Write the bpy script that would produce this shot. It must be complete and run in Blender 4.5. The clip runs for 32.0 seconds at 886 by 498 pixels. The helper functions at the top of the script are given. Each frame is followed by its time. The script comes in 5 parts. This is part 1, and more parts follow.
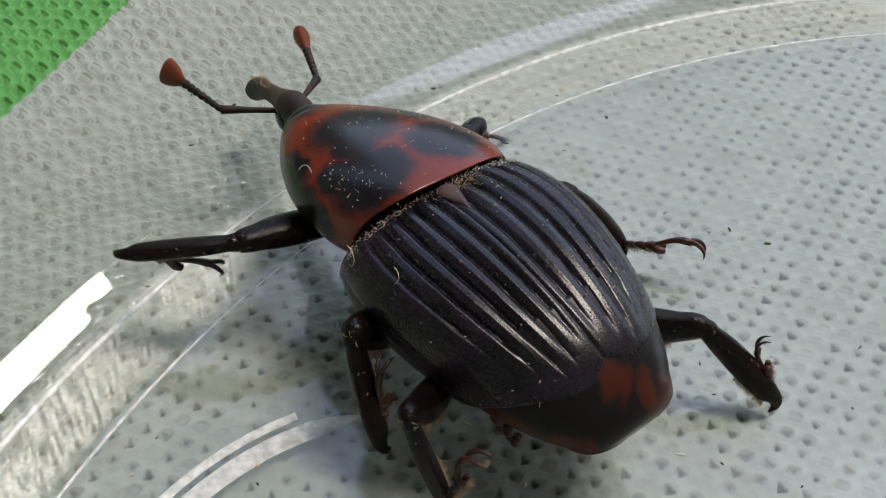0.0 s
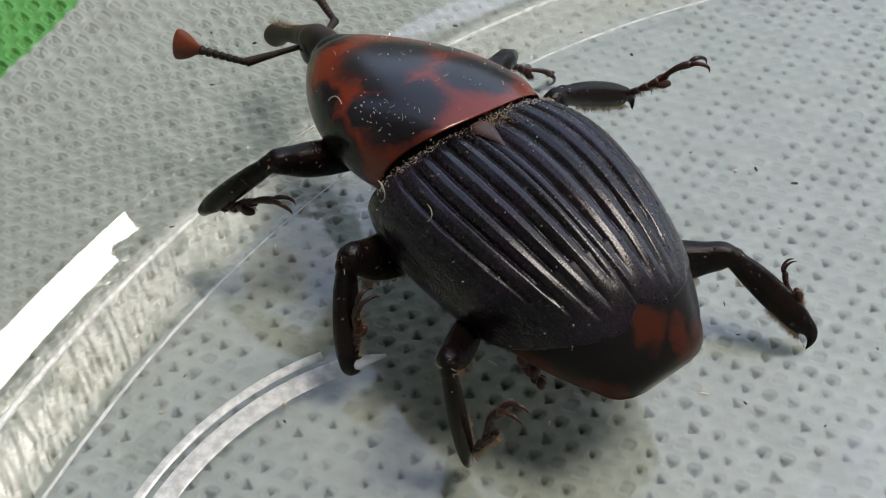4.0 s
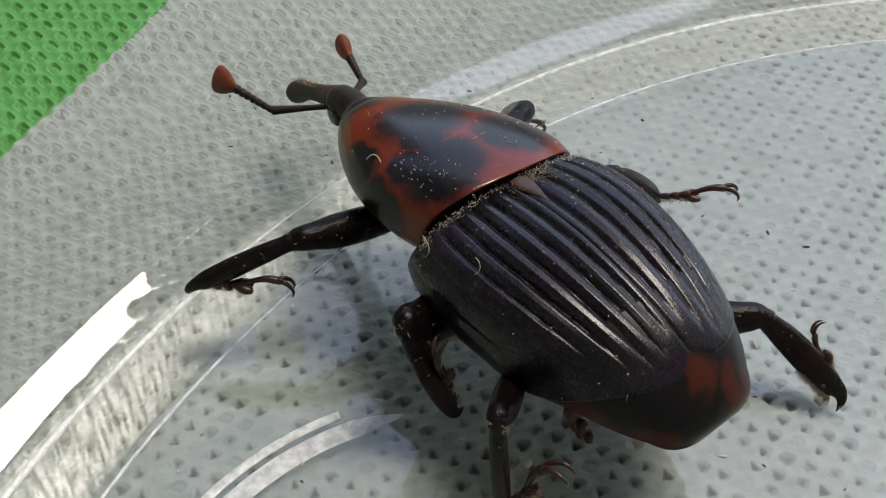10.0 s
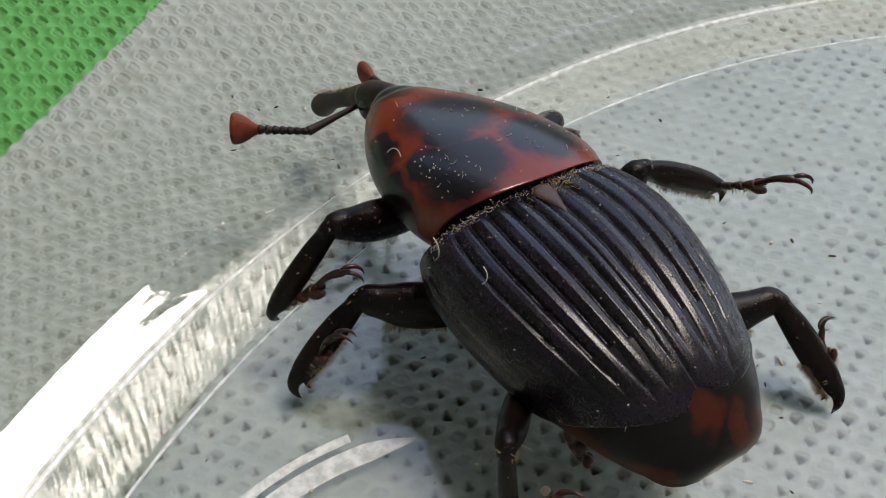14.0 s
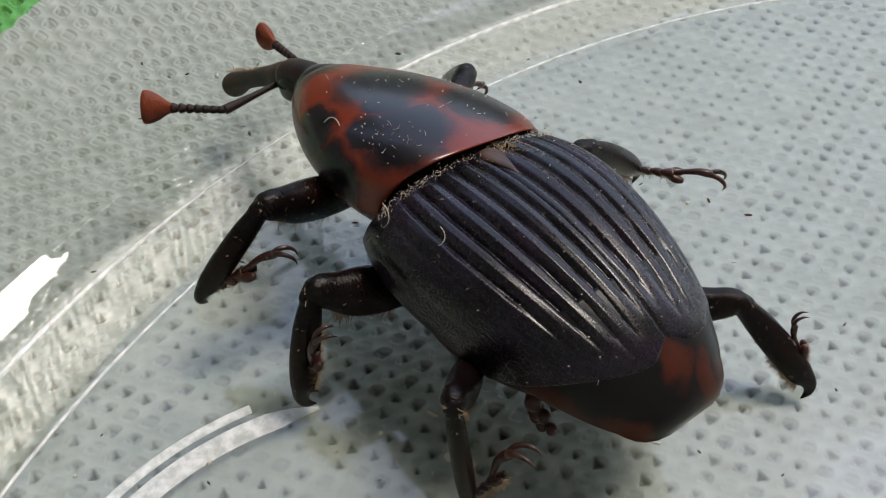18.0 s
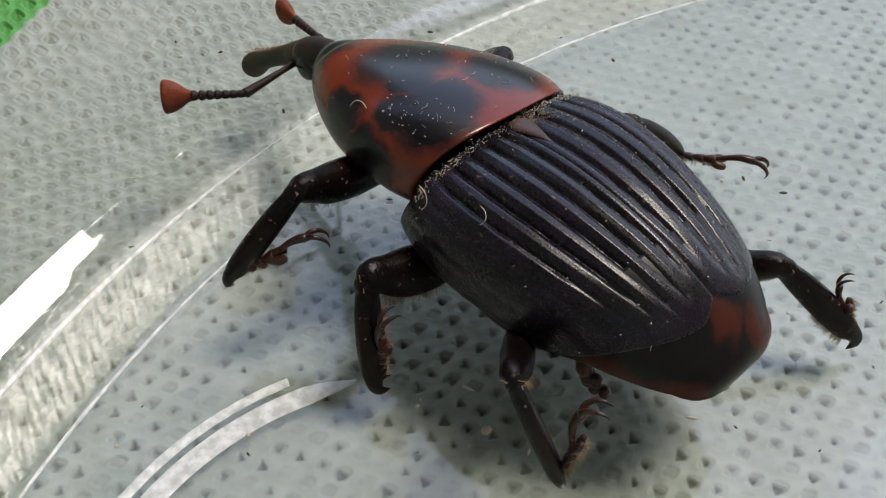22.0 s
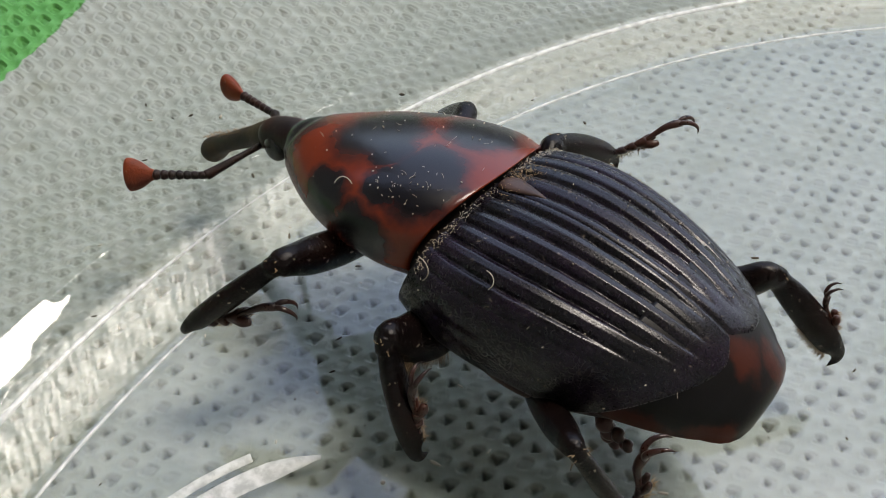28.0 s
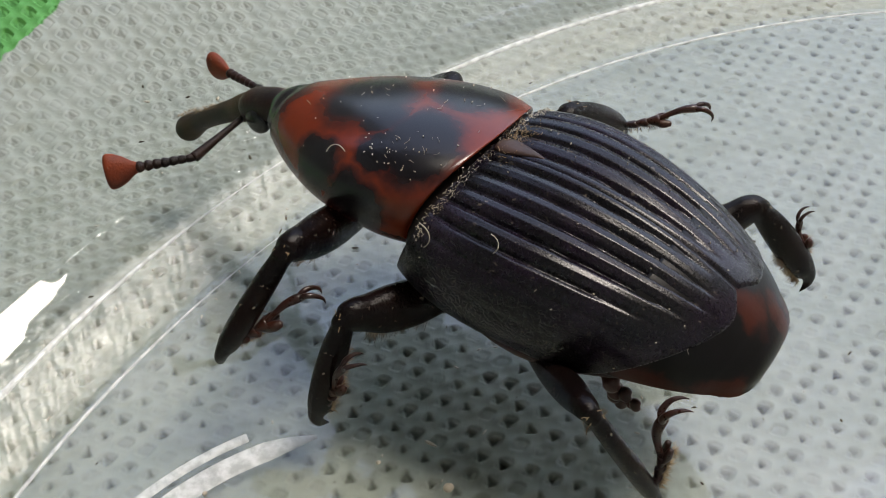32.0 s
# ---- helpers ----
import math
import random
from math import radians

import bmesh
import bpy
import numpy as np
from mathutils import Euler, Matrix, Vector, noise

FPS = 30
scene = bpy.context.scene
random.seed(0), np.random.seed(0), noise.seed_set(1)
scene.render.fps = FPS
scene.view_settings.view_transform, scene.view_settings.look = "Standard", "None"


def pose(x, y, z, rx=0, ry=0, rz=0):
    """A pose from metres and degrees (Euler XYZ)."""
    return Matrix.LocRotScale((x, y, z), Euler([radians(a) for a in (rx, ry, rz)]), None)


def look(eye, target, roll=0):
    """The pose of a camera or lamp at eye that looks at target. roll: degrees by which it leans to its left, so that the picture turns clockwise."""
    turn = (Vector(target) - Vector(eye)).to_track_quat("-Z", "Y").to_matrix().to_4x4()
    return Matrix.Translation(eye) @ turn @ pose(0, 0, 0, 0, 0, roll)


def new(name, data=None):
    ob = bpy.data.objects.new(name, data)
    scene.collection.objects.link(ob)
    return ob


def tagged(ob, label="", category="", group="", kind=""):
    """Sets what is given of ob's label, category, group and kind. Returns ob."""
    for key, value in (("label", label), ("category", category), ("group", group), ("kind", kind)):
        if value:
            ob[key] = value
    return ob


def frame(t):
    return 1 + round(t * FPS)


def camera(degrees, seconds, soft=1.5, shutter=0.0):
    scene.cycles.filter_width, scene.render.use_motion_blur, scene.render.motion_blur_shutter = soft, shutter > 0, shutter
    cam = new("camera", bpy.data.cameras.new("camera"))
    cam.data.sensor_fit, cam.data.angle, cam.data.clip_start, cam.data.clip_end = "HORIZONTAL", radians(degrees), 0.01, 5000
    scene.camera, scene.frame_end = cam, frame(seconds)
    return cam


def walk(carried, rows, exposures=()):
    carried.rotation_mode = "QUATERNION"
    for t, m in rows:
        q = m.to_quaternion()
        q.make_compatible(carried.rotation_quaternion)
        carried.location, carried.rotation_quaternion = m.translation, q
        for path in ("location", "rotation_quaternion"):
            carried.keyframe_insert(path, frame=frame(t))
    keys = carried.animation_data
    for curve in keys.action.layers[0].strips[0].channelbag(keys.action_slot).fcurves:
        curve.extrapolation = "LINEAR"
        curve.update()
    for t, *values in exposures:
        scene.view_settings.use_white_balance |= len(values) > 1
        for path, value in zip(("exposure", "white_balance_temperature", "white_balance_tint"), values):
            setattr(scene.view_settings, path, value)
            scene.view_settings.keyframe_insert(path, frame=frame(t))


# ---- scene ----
MM = 0.001  # plans below are in millimetres

# Camera path: seconds, eye and target in millimetres, roll in degrees
PATH = [
    (0, (1.81, -46.14, 49.40), (3.05, -5.06, 5.68), 0.92),
    (0.5, (1.50, -46.18, 49.55), (2.16, -5.50, 5.45), 0.42),
    (1, (1.38, -46.24, 49.82), (1.50, -5.65, 5.64), -0.04),
    (1.5, (1.28, -46.19, 49.76), (1.43, -5.47, 5.69), 0.03),
    (2, (1.18, -46.29, 49.47), (1.70, -5.62, 5.36), 0.41),
    (2.5, (1.48, -46.15, 49.46), (2.05, -5.77, 5.09), 0.32),
    (3, (1.53, -46.15, 49.40), (1.94, -6.16, 4.67), 0.21),
    (3.5, (1.70, -46.00, 49.09), (1.69, -7.07, 3.44), -0.42),
    (5.5, (-0.37, -46.03, 50.48), (0.55, -8.32, 3.82), 0.88),
    (6, (-0.22, -46.34, 50.16), (0.43, -7.25, 4.64), 0.73),
    (6.5, (0.80, -46.32, 49.72), (0.69, -6.44, 4.89), -0.34),
    (7, (0.90, -46.16, 49.65), (1.04, -6.02, 5.06), -0.20),
    (7.5, (0.71, -46.13, 49.57), (1.11, -5.80, 5.15), 0.18),
    (8, (0.56, -46.26, 49.68), (0.78, -5.73, 5.44), 0.08),
    (8.5, (0.46, -46.27, 49.83), (0.39, -5.59, 5.73), -0.12),
    (9, (-0.01, -46.31, 50.00), (-0.01, -5.54, 5.98), -0.00),
    (9.5, (0.14, -46.49, 49.82), (0.00, -5.42, 6.08), -0.07),
    (10, (0.19, -46.51, 49.57), (0.43, -5.26, 6.00), 0.23),
    (10.5, (0.30, -46.49, 49.55), (0.84, -5.22, 5.99), 0.64),
    (11, (0.15, -46.72, 49.50), (0.21, -5.88, 5.54), 0.32),
    (11.5, (-0.02, -46.73, 49.73), (-0.42, -7.16, 4.63), -0.27),
    (12, (0.01, -46.79, 49.73), (-0.19, -7.16, 4.68), -0.02),
    (12.5, (0.22, -45.96, 50.11), (-0.09, -6.06, 5.30), -0.04),
    (13, (2.00, -43.36, 50.21), (2.24, -1.35, 7.38), -0.32),
    (13.5, (0.09, -43.70, 49.92), (0.22, -2.18, 6.60), -0.13),
    (14, (-0.43, -42.98, 49.48), (-0.36, -2.94, 4.79), -0.12),
    (14.5, (-0.19, -42.71, 49.00), (0.25, -4.09, 3.09), 0.17),
    (16.5, (3.15, -43.38, 48.10), (4.12, -3.60, 3.19), -0.02),
    (17, (4.08, -42.68, 47.68), (7.08, -3.16, 2.63), 1.62),
    (17.5, (4.38, -42.44, 47.63), (7.50, -3.31, 2.25), 1.66),
    (18, (3.60, -42.82, 47.79), (5.45, -3.79, 2.26), 0.74),
    (18.5, (2.71, -43.06, 47.82), (3.78, -3.86, 2.40), -0.16),
    (19, (2.47, -43.19, 47.84), (3.55, -3.89, 2.52), -0.08),
    (19.5, (2.65, -43.13, 47.78), (3.77, -3.83, 2.46), -0.12),
    (20, (2.52, -43.23, 47.77), (3.71, -3.90, 2.47), 0.04),
    (20.5, (2.49, -43.27, 47.75), (3.49, -4.05, 2.35), -0.06),
    (21, (2.25, -43.32, 47.81), (3.14, -4.39, 2.16), -0.07),
    (21.5, (2.23, -43.50, 47.61), (2.91, -4.62, 1.92), -0.23),
    (22, (2.45, -43.44, 47.48), (3.21, -5.00, 1.43), -0.24),
    (22.5, (2.41, -43.34, 47.28), (3.14, -5.05, 1.10), -0.22),
    (23, (1.67, -43.71, 47.49), (2.44, -5.08, 1.59), 0.27),
    (23.5, (1.12, -44.04, 47.60), (1.95, -5.19, 1.89), 0.68),
    (24, (1.46, -43.54, 47.75), (1.25, -5.52, 1.34), -1.00),
    (24.5, (1.70, -43.72, 47.56), (0.68, -6.29, 0.68), -1.81),
    (25, (1.59, -43.70, 47.63), (0.64, -6.06, 0.91), -1.80),
    (25.5, (1.86, -43.20, 48.01), (2.24, -3.67, 2.88), -0.42),
    (26, (2.46, -42.51, 48.21), (4.29, -2.07, 3.93), 0.75),
    (26.5, (2.44, -42.66, 47.83), (4.62, -1.69, 4.04), 1.16),
    (28.5, (4.19, -41.58, 48.05), (5.65, -1.44, 3.48), 0.24),
    (29, (4.41, -41.57, 48.05), (6.08, -1.61, 3.32), 0.41),
    (29.5, (4.44, -41.63, 48.07), (5.96, -1.59, 3.41), 0.30),
    (30, (4.23, -41.80, 48.15), (5.74, -1.57, 3.66), 0.41),
    (30.5, (4.68, -41.64, 48.03), (5.95, -1.58, 3.39), -0.02),
    (31, (4.27, -41.87, 47.96), (6.12, -1.80, 3.34), 0.64),
    (31.5, (4.42, -41.87, 47.75), (6.05, -2.00, 2.94), 0.49),
    (32, (3.87, -42.04, 47.79), (5.48, -2.21, 2.95), 0.64),
]


def mm(v):
    return tuple(c * MM for c in v)


cam = camera(50.0, 32.0, soft=0.5)
walk(cam, [(t, look(mm(eye), mm(target), roll)) for t, eye, target, roll in PATH],
     [(0, 1.31), (14, 1.31), (17, 1.40), (23, 1.42), (32, 1.45)])

# ---- light: an overcast sky over an added, unseen porch, open to the north-east, with a bright roof light ----
ROOF_H = 2.40
LIGHT = [(0.763, 0.629), (1.680, 0.360), (1.229, -0.149), (0.312, 0.120)]  # corners of the roof light's slanted opening
world = bpy.data.worlds.new("sky")
scene.world = world
world.use_nodes = True
wn = world.node_tree
sky = wn.nodes.new("ShaderNodeTexSky")
sky.sky_type, sky.sun_disc = "NISHITA", False
sky.sun_elevation, sky.sun_rotation = radians(58.0), radians(120.0)
sky.air_density, sky.dust_density, sky.ozone_density = 1.0, 1.8, 0.6
wn.links.new(sky.outputs[0], wn.nodes["Background"].inputs[0])
wn.nodes["Background"].inputs[1].default_value = 0.27
scene.view_settings.use_white_balance = True
scene.view_settings.white_balance_temperature = 8150
scene.view_settings.white_balance_tint = 17
# area lamp for the unseen overhead source that the dish rim mirrors
skylight = bpy.data.lights.new("roof_light", "AREA")
skylight.shape, skylight.size, skylight.size_y = "RECTANGLE", 1.65, 1.05
skylight.energy, skylight.color = 12.8 * math.pi * 1.65 * 1.05, (0.90, 0.97, 1.0)
roof_light = new("roof_light", skylight)
roof_light.matrix_world = pose(0.925, 0.125, ROOF_H + 0.05)


# ---- materials ----
def nodes_of(name):
    m = bpy.data.materials.new(name)
    m.use_nodes = True
    t = m.node_tree
    return m, t, t.nodes["Principled BSDF"]


def link(t, a, b):
    t.links.new(a, b)


def math_node(t, op, a, b=None, c=None, clamp=False):
    n = t.nodes.new("ShaderNodeMath")
    n.operation, n.use_clamp = op, clamp
    for i, v in enumerate((a, b, c)):
        if v is None:
            continue
        if isinstance(v, (int, float)):
            n.inputs[i].default_value = v
        else:
            link(t, v, n.inputs[i])
    return n.outputs[0]


def vec_node(t, op, a, b=None):
    n = t.nodes.new("ShaderNodeVectorMath")
    n.operation = op
    for i, v in enumerate((a, b)):
        if v is None:
            continue
        if isinstance(v, (tuple, list)):
            n.inputs[i].default_value = v
        elif isinstance(v, (int, float)):
            n.inputs["Scale"].default_value = v
        else:
            link(t, v, n.inputs[i])
    return n.outputs["Value"] if op in ("LENGTH", "DOT_PRODUCT") else n.outputs["Vector"]


def coords_mm(t):
    tc = t.nodes.new("ShaderNodeTexCoord")
    return vec_node(t, "SCALE", tc.outputs["Object"], 1000.0)


def noise_node(t, vec, scale, detail=3.0, rough=0.55):
    n = t.nodes.new("ShaderNodeTexNoise")
    n.inputs["Scale"].default_value, n.inputs["Detail"].default_value, n.inputs["Roughness"].default_value = scale, detail, rough
    link(t, vec, n.inputs["Vector"])
    return n.outputs["Fac"], n.outputs["Color"]


def mix_color(t, fac, a, b):
    n = t.nodes.new("ShaderNodeMix")
    n.data_type = "RGBA"
    for sock, v in ((n.inputs[0], fac), (n.inputs[6], a), (n.inputs[7], b)):
        if isinstance(v, (int, float)):
            sock.default_value = v
        elif isinstance(v, tuple):
            sock.default_value = (*v, 1.0)
        else:
            link(t, v, sock)
    return n.outputs[2]


def ramp(t, fac, lo, hi):
    n = t.nodes.new("ShaderNodeMapRange")
    n.interpolation_type = "SMOOTHSTEP"
    n.inputs["From Min"].default_value, n.inputs["From Max"].default_value = lo, hi
    link(t, fac, n.inputs["Value"])
    return n.outputs["Result"]


def bump(t, bsdf, height, strength, dist):
    n = t.nodes.new("ShaderNodeBump")
    n.inputs["Strength"].default_value, n.inputs["Distance"].default_value = strength, dist
    link(t, height, n.inputs["Height"])
    link(t, n.outputs[0], bsdf.inputs["Normal"])


def chitin(name, base, second, rough, rough_var=0.12, grain=3.0, relief=0.25, spec=0.5, dust=0.0):
    """Insect cuticle: two tones at a coarse and a fine scale, pitted."""
    m, t, b = nodes_of(name)
    p = coords_mm(t)
    coarse, _ = noise_node(t, p, 0.35, 4)
    fine, _ = noise_node(t, p, grain * 2.0, 3)
    tone = mix_color(t, ramp(t, coarse, 0.35, 0.7), base, second)
    if dust:
        specks, _ = noise_node(t, p, 3.2, 2)
        thin, _ = noise_node(t, p, 0.6, 3)
        film = math_node(t, "MULTIPLY", ramp(t, specks, 0.66, 0.72), ramp(t, thin, 0.35, 0.65))
        tone = mix_color(t, math_node(t, "MULTIPLY", film, dust), tone, (0.30, 0.25, 0.20))
    link(t, tone, b.inputs["Base Color"])
    link(t, math_node(t, "MULTIPLY_ADD", fine, rough_var * 2, rough - rough_var), b.inputs["Roughness"])
    b.inputs["Specular IOR Level"].default_value = spec
    bump(t, b, fine, relief, 0.00006)
    return m


def blob_mask(t, p, blobs, warp=0.9, soft=0.28):
    """The union of soft ellipsoids (centre, radii), with wavy borders."""
    _, c = noise_node(t, p, 0.42, 3, 0.6)
    _, c2 = noise_node(t, p, 1.5, 3, 0.6)
    q = vec_node(t, "ADD", p, vec_node(t, "SCALE", vec_node(t, "SUBTRACT", c, (0.5, 0.5, 0.5)), warp * 3.2))
    q = vec_node(t, "ADD", q, vec_node(t, "SCALE", vec_node(t, "SUBTRACT", c2, (0.5, 0.5, 0.5)), 0.7))
    total = None
    for centre, radii in blobs:
        d = vec_node(t, "LENGTH", vec_node(t, "DIVIDE", vec_node(t, "SUBTRACT", q, centre), radii))
        m = ramp(t, math_node(t, "SUBTRACT", 1.0 + soft / 2, d), 0.0, soft)
        total = m if total is None else math_node(t, "MAXIMUM", total, m)
    return total


def patterned(name, blobs, ground, dark, rough, warp=0.9, spec=0.4, soft=0.28):
    """Orange-red cuticle with black markings."""
    m, t, b = nodes_of(name)
    p = coords_mm(t)
    mask = blob_mask(t, p, blobs, warp, soft)
    b.inputs["Specular IOR Level"].default_value = spec
    fine, _ = noise_node(t, p, 5.0, 4)
    coarse, _ = noise_node(t, p, 0.7, 3)
    tone = mix_color(t, coarse, ground, tuple(c * 0.65 for c in ground))
    link(t, mix_color(t, mask, tone, dark), b.inputs["Base Color"])
    link(t, math_node(t, "MULTIPLY_ADD", fine, 0.10, rough - 0.04), b.inputs["Roughness"])
    bump(t, b, fine, 0.08, 0.00008)
    return m


BLACK, ORANGE = (0.006, 0.0055, 0.0075), (0.19, 0.024, 0.007)
mat_elytra = chitin("black_elytra", (0.0035, 0.003, 0.0045), (0.010, 0.005, 0.012), 0.28, 0.08, 4.0, 0.09, 0.37, 0.35)
mat_pronotum = patterned("marked_pronotum", [
    ((6.4, 0.8, 1.5), (2.5, 3.1, 2.5)), ((4.6, 2.2, 2.5), (1.3, 1.5, 1.3)), ((6.0, 5.4, 0.3), (1.7, 1.4, 1.6)), ((1.9, 2.7, 2.9), (2.1, 2.7, 1.8)), ((3.4, 4.2, 2.2), (1.2, 1.2, 1.2)),
    ((2.4, -2.6, 2.2), (2.2, 2.6, 2.0)), ((3.0, 5.9, 0.2), (1.9, 1.2, 1.6)), ((2.5, 0.6, -4.6), (12.0, 10.0, 3.6)),
    ((11.4, 1.8, -2.6), (1.8, 3.4, 3.4)), ((5.6, -3.0, 0.4), (1.5, 1.3, 1.5)), ((3.4, -5.3, -0.6), (3.0, 1.6, 1.5))], ORANGE, BLACK, 0.24, 0.55, 0.42, 0.6)
mat_pygidium = patterned("marked_pygidium", [
    ((-15.1, -0.4, 3.7), (1.3, 1.0, 1.2)), ((-16.2, -1.8, 3.0), (1.2, 0.6, 1.2)), ((-15.8, 4.4, 0.4), (2.4, 1.2, 1.0)), ((-17.6, -1.4, 0.3), (1.4, 2.6, 0.7)), ((-13.8, 4.6, 0.9), (2.8, 1.0, 1.0)), ((-16.6, 3.1, 1.5), (1.4, 1.0, 0.9)), ((-17.0, -3.0, 2.0), (1.0, 1.2, 1.2))], (0.005, 0.004, 0.004), (0.048, 0.009, 0.004), 0.34, 0.9, 0.22, 0.7)
mat_belly = chitin("rusty_black_belly", (0.020, 0.005, 0.004), (0.075, 0.015, 0.007), 0.4, 0.12, 3.0, 0.6, 0.3, 0.5)
mat_leg = chitin("black_brown_leg", (0.0035, 0.0026, 0.0028), (0.008, 0.0035, 0.0028), 0.22, 0.14, 3.2, 0.8, 0.17, 0.5)
mat_tarsus = chitin("red_brown_tarsus", (0.014, 0.005, 0.004), (0.05, 0.014, 0.007), 0.3)
mat_bristle = chitin("tan_bristles", (0.36, 0.25, 0.14), (0.20, 0.11, 0.06), 0.7)
mat_head = chitin("dark_brown_head", (0.010, 0.006, 0.005), (0.040, 0.012, 0.007), 0.45, 0.12, 4.0, 0.5, 0.25, 0.5)
mat_snout = chitin("dusty_brown_snout", (0.012, 0.010, 0.008), (0.055, 0.034, 0.016), 0.6, 0.1, 5.0, 0.9, 0.3, 0.6)
mat_club = chitin("orange_club", (0.25, 0.042, 0.010), (0.10, 0.018, 0.008), 0.55, 0.12, 4.0, 0.5, 0.3, 0.4)
mat_feeler = chitin("brown_black_feeler", (0.010, 0.006, 0.005), (0.035, 0.011, 0.007), 0.42, 0.12, 6.0, 0.7, 0.25, 0.6)
mat_eye = chitin("black_eye", (0.006, 0.006, 0.006), (0.008, 0.008, 0.008), 0.2)
mat_scutellum = chitin("tan_scutellum", (0.07, 0.035, 0.025), (0.03, 0.014, 0.012), 0.5)
mat_lint = chitin("pale_lint", (0.55, 0.5, 0.42), (0.4, 0.33, 0.24), 0.8)
mat_lump = chitin("red_brown_lump", (0.06, 0.014, 0.008), (0.03, 0.009, 0.006), 0.35)
mat_crumb = chitin("dark_crumb", (0.03, 0.02, 0.012), (0.06, 0.045, 0.02), 0.7)
mat_gap = chitin("dark_joint", (0.006, 0.004, 0.004), (0.012, 0.006, 0.005), 0.6)


def make_fabric_material():
    m, t, b = nodes_of("nonwoven_fabric")
    p = coords_mm(t)
    sep = t.nodes.new("ShaderNodeSeparateXYZ")
    link(t, p, sep.inputs[0])
    ca, sa = math.cos(radians(EDGE_A)), math.sin(radians(EDGE_A))
    n1, _ = noise_node(t, p, 0.9, 3)
    across = math_node(t, "ADD", math_node(t, "MULTIPLY", sep.outputs[0], ca), math_node(t, "MULTIPLY", sep.outputs[1], sa))
    across = math_node(t, "ADD", across, math_node(t, "MULTIPLY_ADD", n1, 1.2, -0.6))
    green = ramp(t, across, EDGE_D - 0.12, EDGE_D + 0.12)
    green = math_node(t, "SUBTRACT", green, ramp(t, across, EDGE_D + 20.0, EDGE_D + 20.3))  # a broad printed stripe
    big, _ = noise_node(t, p, 0.045, 3)
    mid, _ = noise_node(t, p, 0.5, 4)
    # felted fibres: noise drawn out along two directions
    fibres = None
    for turn, scale in ((0.4, 9.0), (1.5, 8.0), (2.5, 10.0)):
        mp = t.nodes.new("ShaderNodeMapping")
        mp.inputs["Rotation"].default_value = (0, 0, turn)
        mp.vector_type = "TEXTURE"
        mp.inputs["Scale"].default_value = (8.0, 1.0, 1.0)
        link(t, p, mp.inputs["Vector"])
        f, _ = noise_node(t, mp.outputs[0], scale, 2)
        fibres = f if fibres is None else math_node(t, "MAXIMUM", fibres, f)
    grey = mix_color(t, big, (0.345, 0.375, 0.345), (0.27, 0.305, 0.265))
    grey = mix_color(t, ramp(t, mid, 0.35, 0.75), grey, (0.36, 0.385, 0.35))
    stains, _ = noise_node(t, p, 0.16, 4, 0.65)
    grey = mix_color(t, math_node(t, "MULTIPLY", ramp(t, stains, 0.54, 0.72), 0.45), grey, (0.21, 0.225, 0.16))
    leaf = mix_color(t, mid, (0.045, 0.25, 0.05), (0.10, 0.36, 0.10))
    col = mix_color(t, green, grey, leaf)
    # shade inside the dots and pits, painted as darker colour of uneven strength
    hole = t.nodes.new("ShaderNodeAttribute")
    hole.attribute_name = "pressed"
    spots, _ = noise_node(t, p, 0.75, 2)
    pit_shade = math_node(t, "MULTIPLY", hole.outputs["Fac"], math_node(t, "MULTIPLY_ADD", ramp(t, spots, 0.35, 0.7), 0.45, 0.55))
    shaded = mix_color(t, pit_shade, col, mix_color(t, green, (0.05, 0.055, 0.042), (0.012, 0.09, 0.02)))
    fib = mix_color(t, math_node(t, "MULTIPLY", ramp(t, fibres, 0.58, 0.74), 0.22), shaded, mix_color(t, green, (0.46, 0.47, 0.44), (0.2, 0.52, 0.2)))
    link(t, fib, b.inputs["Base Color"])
    b.inputs["Roughness"].default_value = 0.62
    b.inputs["Specular IOR Level"].default_value = 0.35
    bump(t, b, fibres, 0.45, 0.0001)
    return m


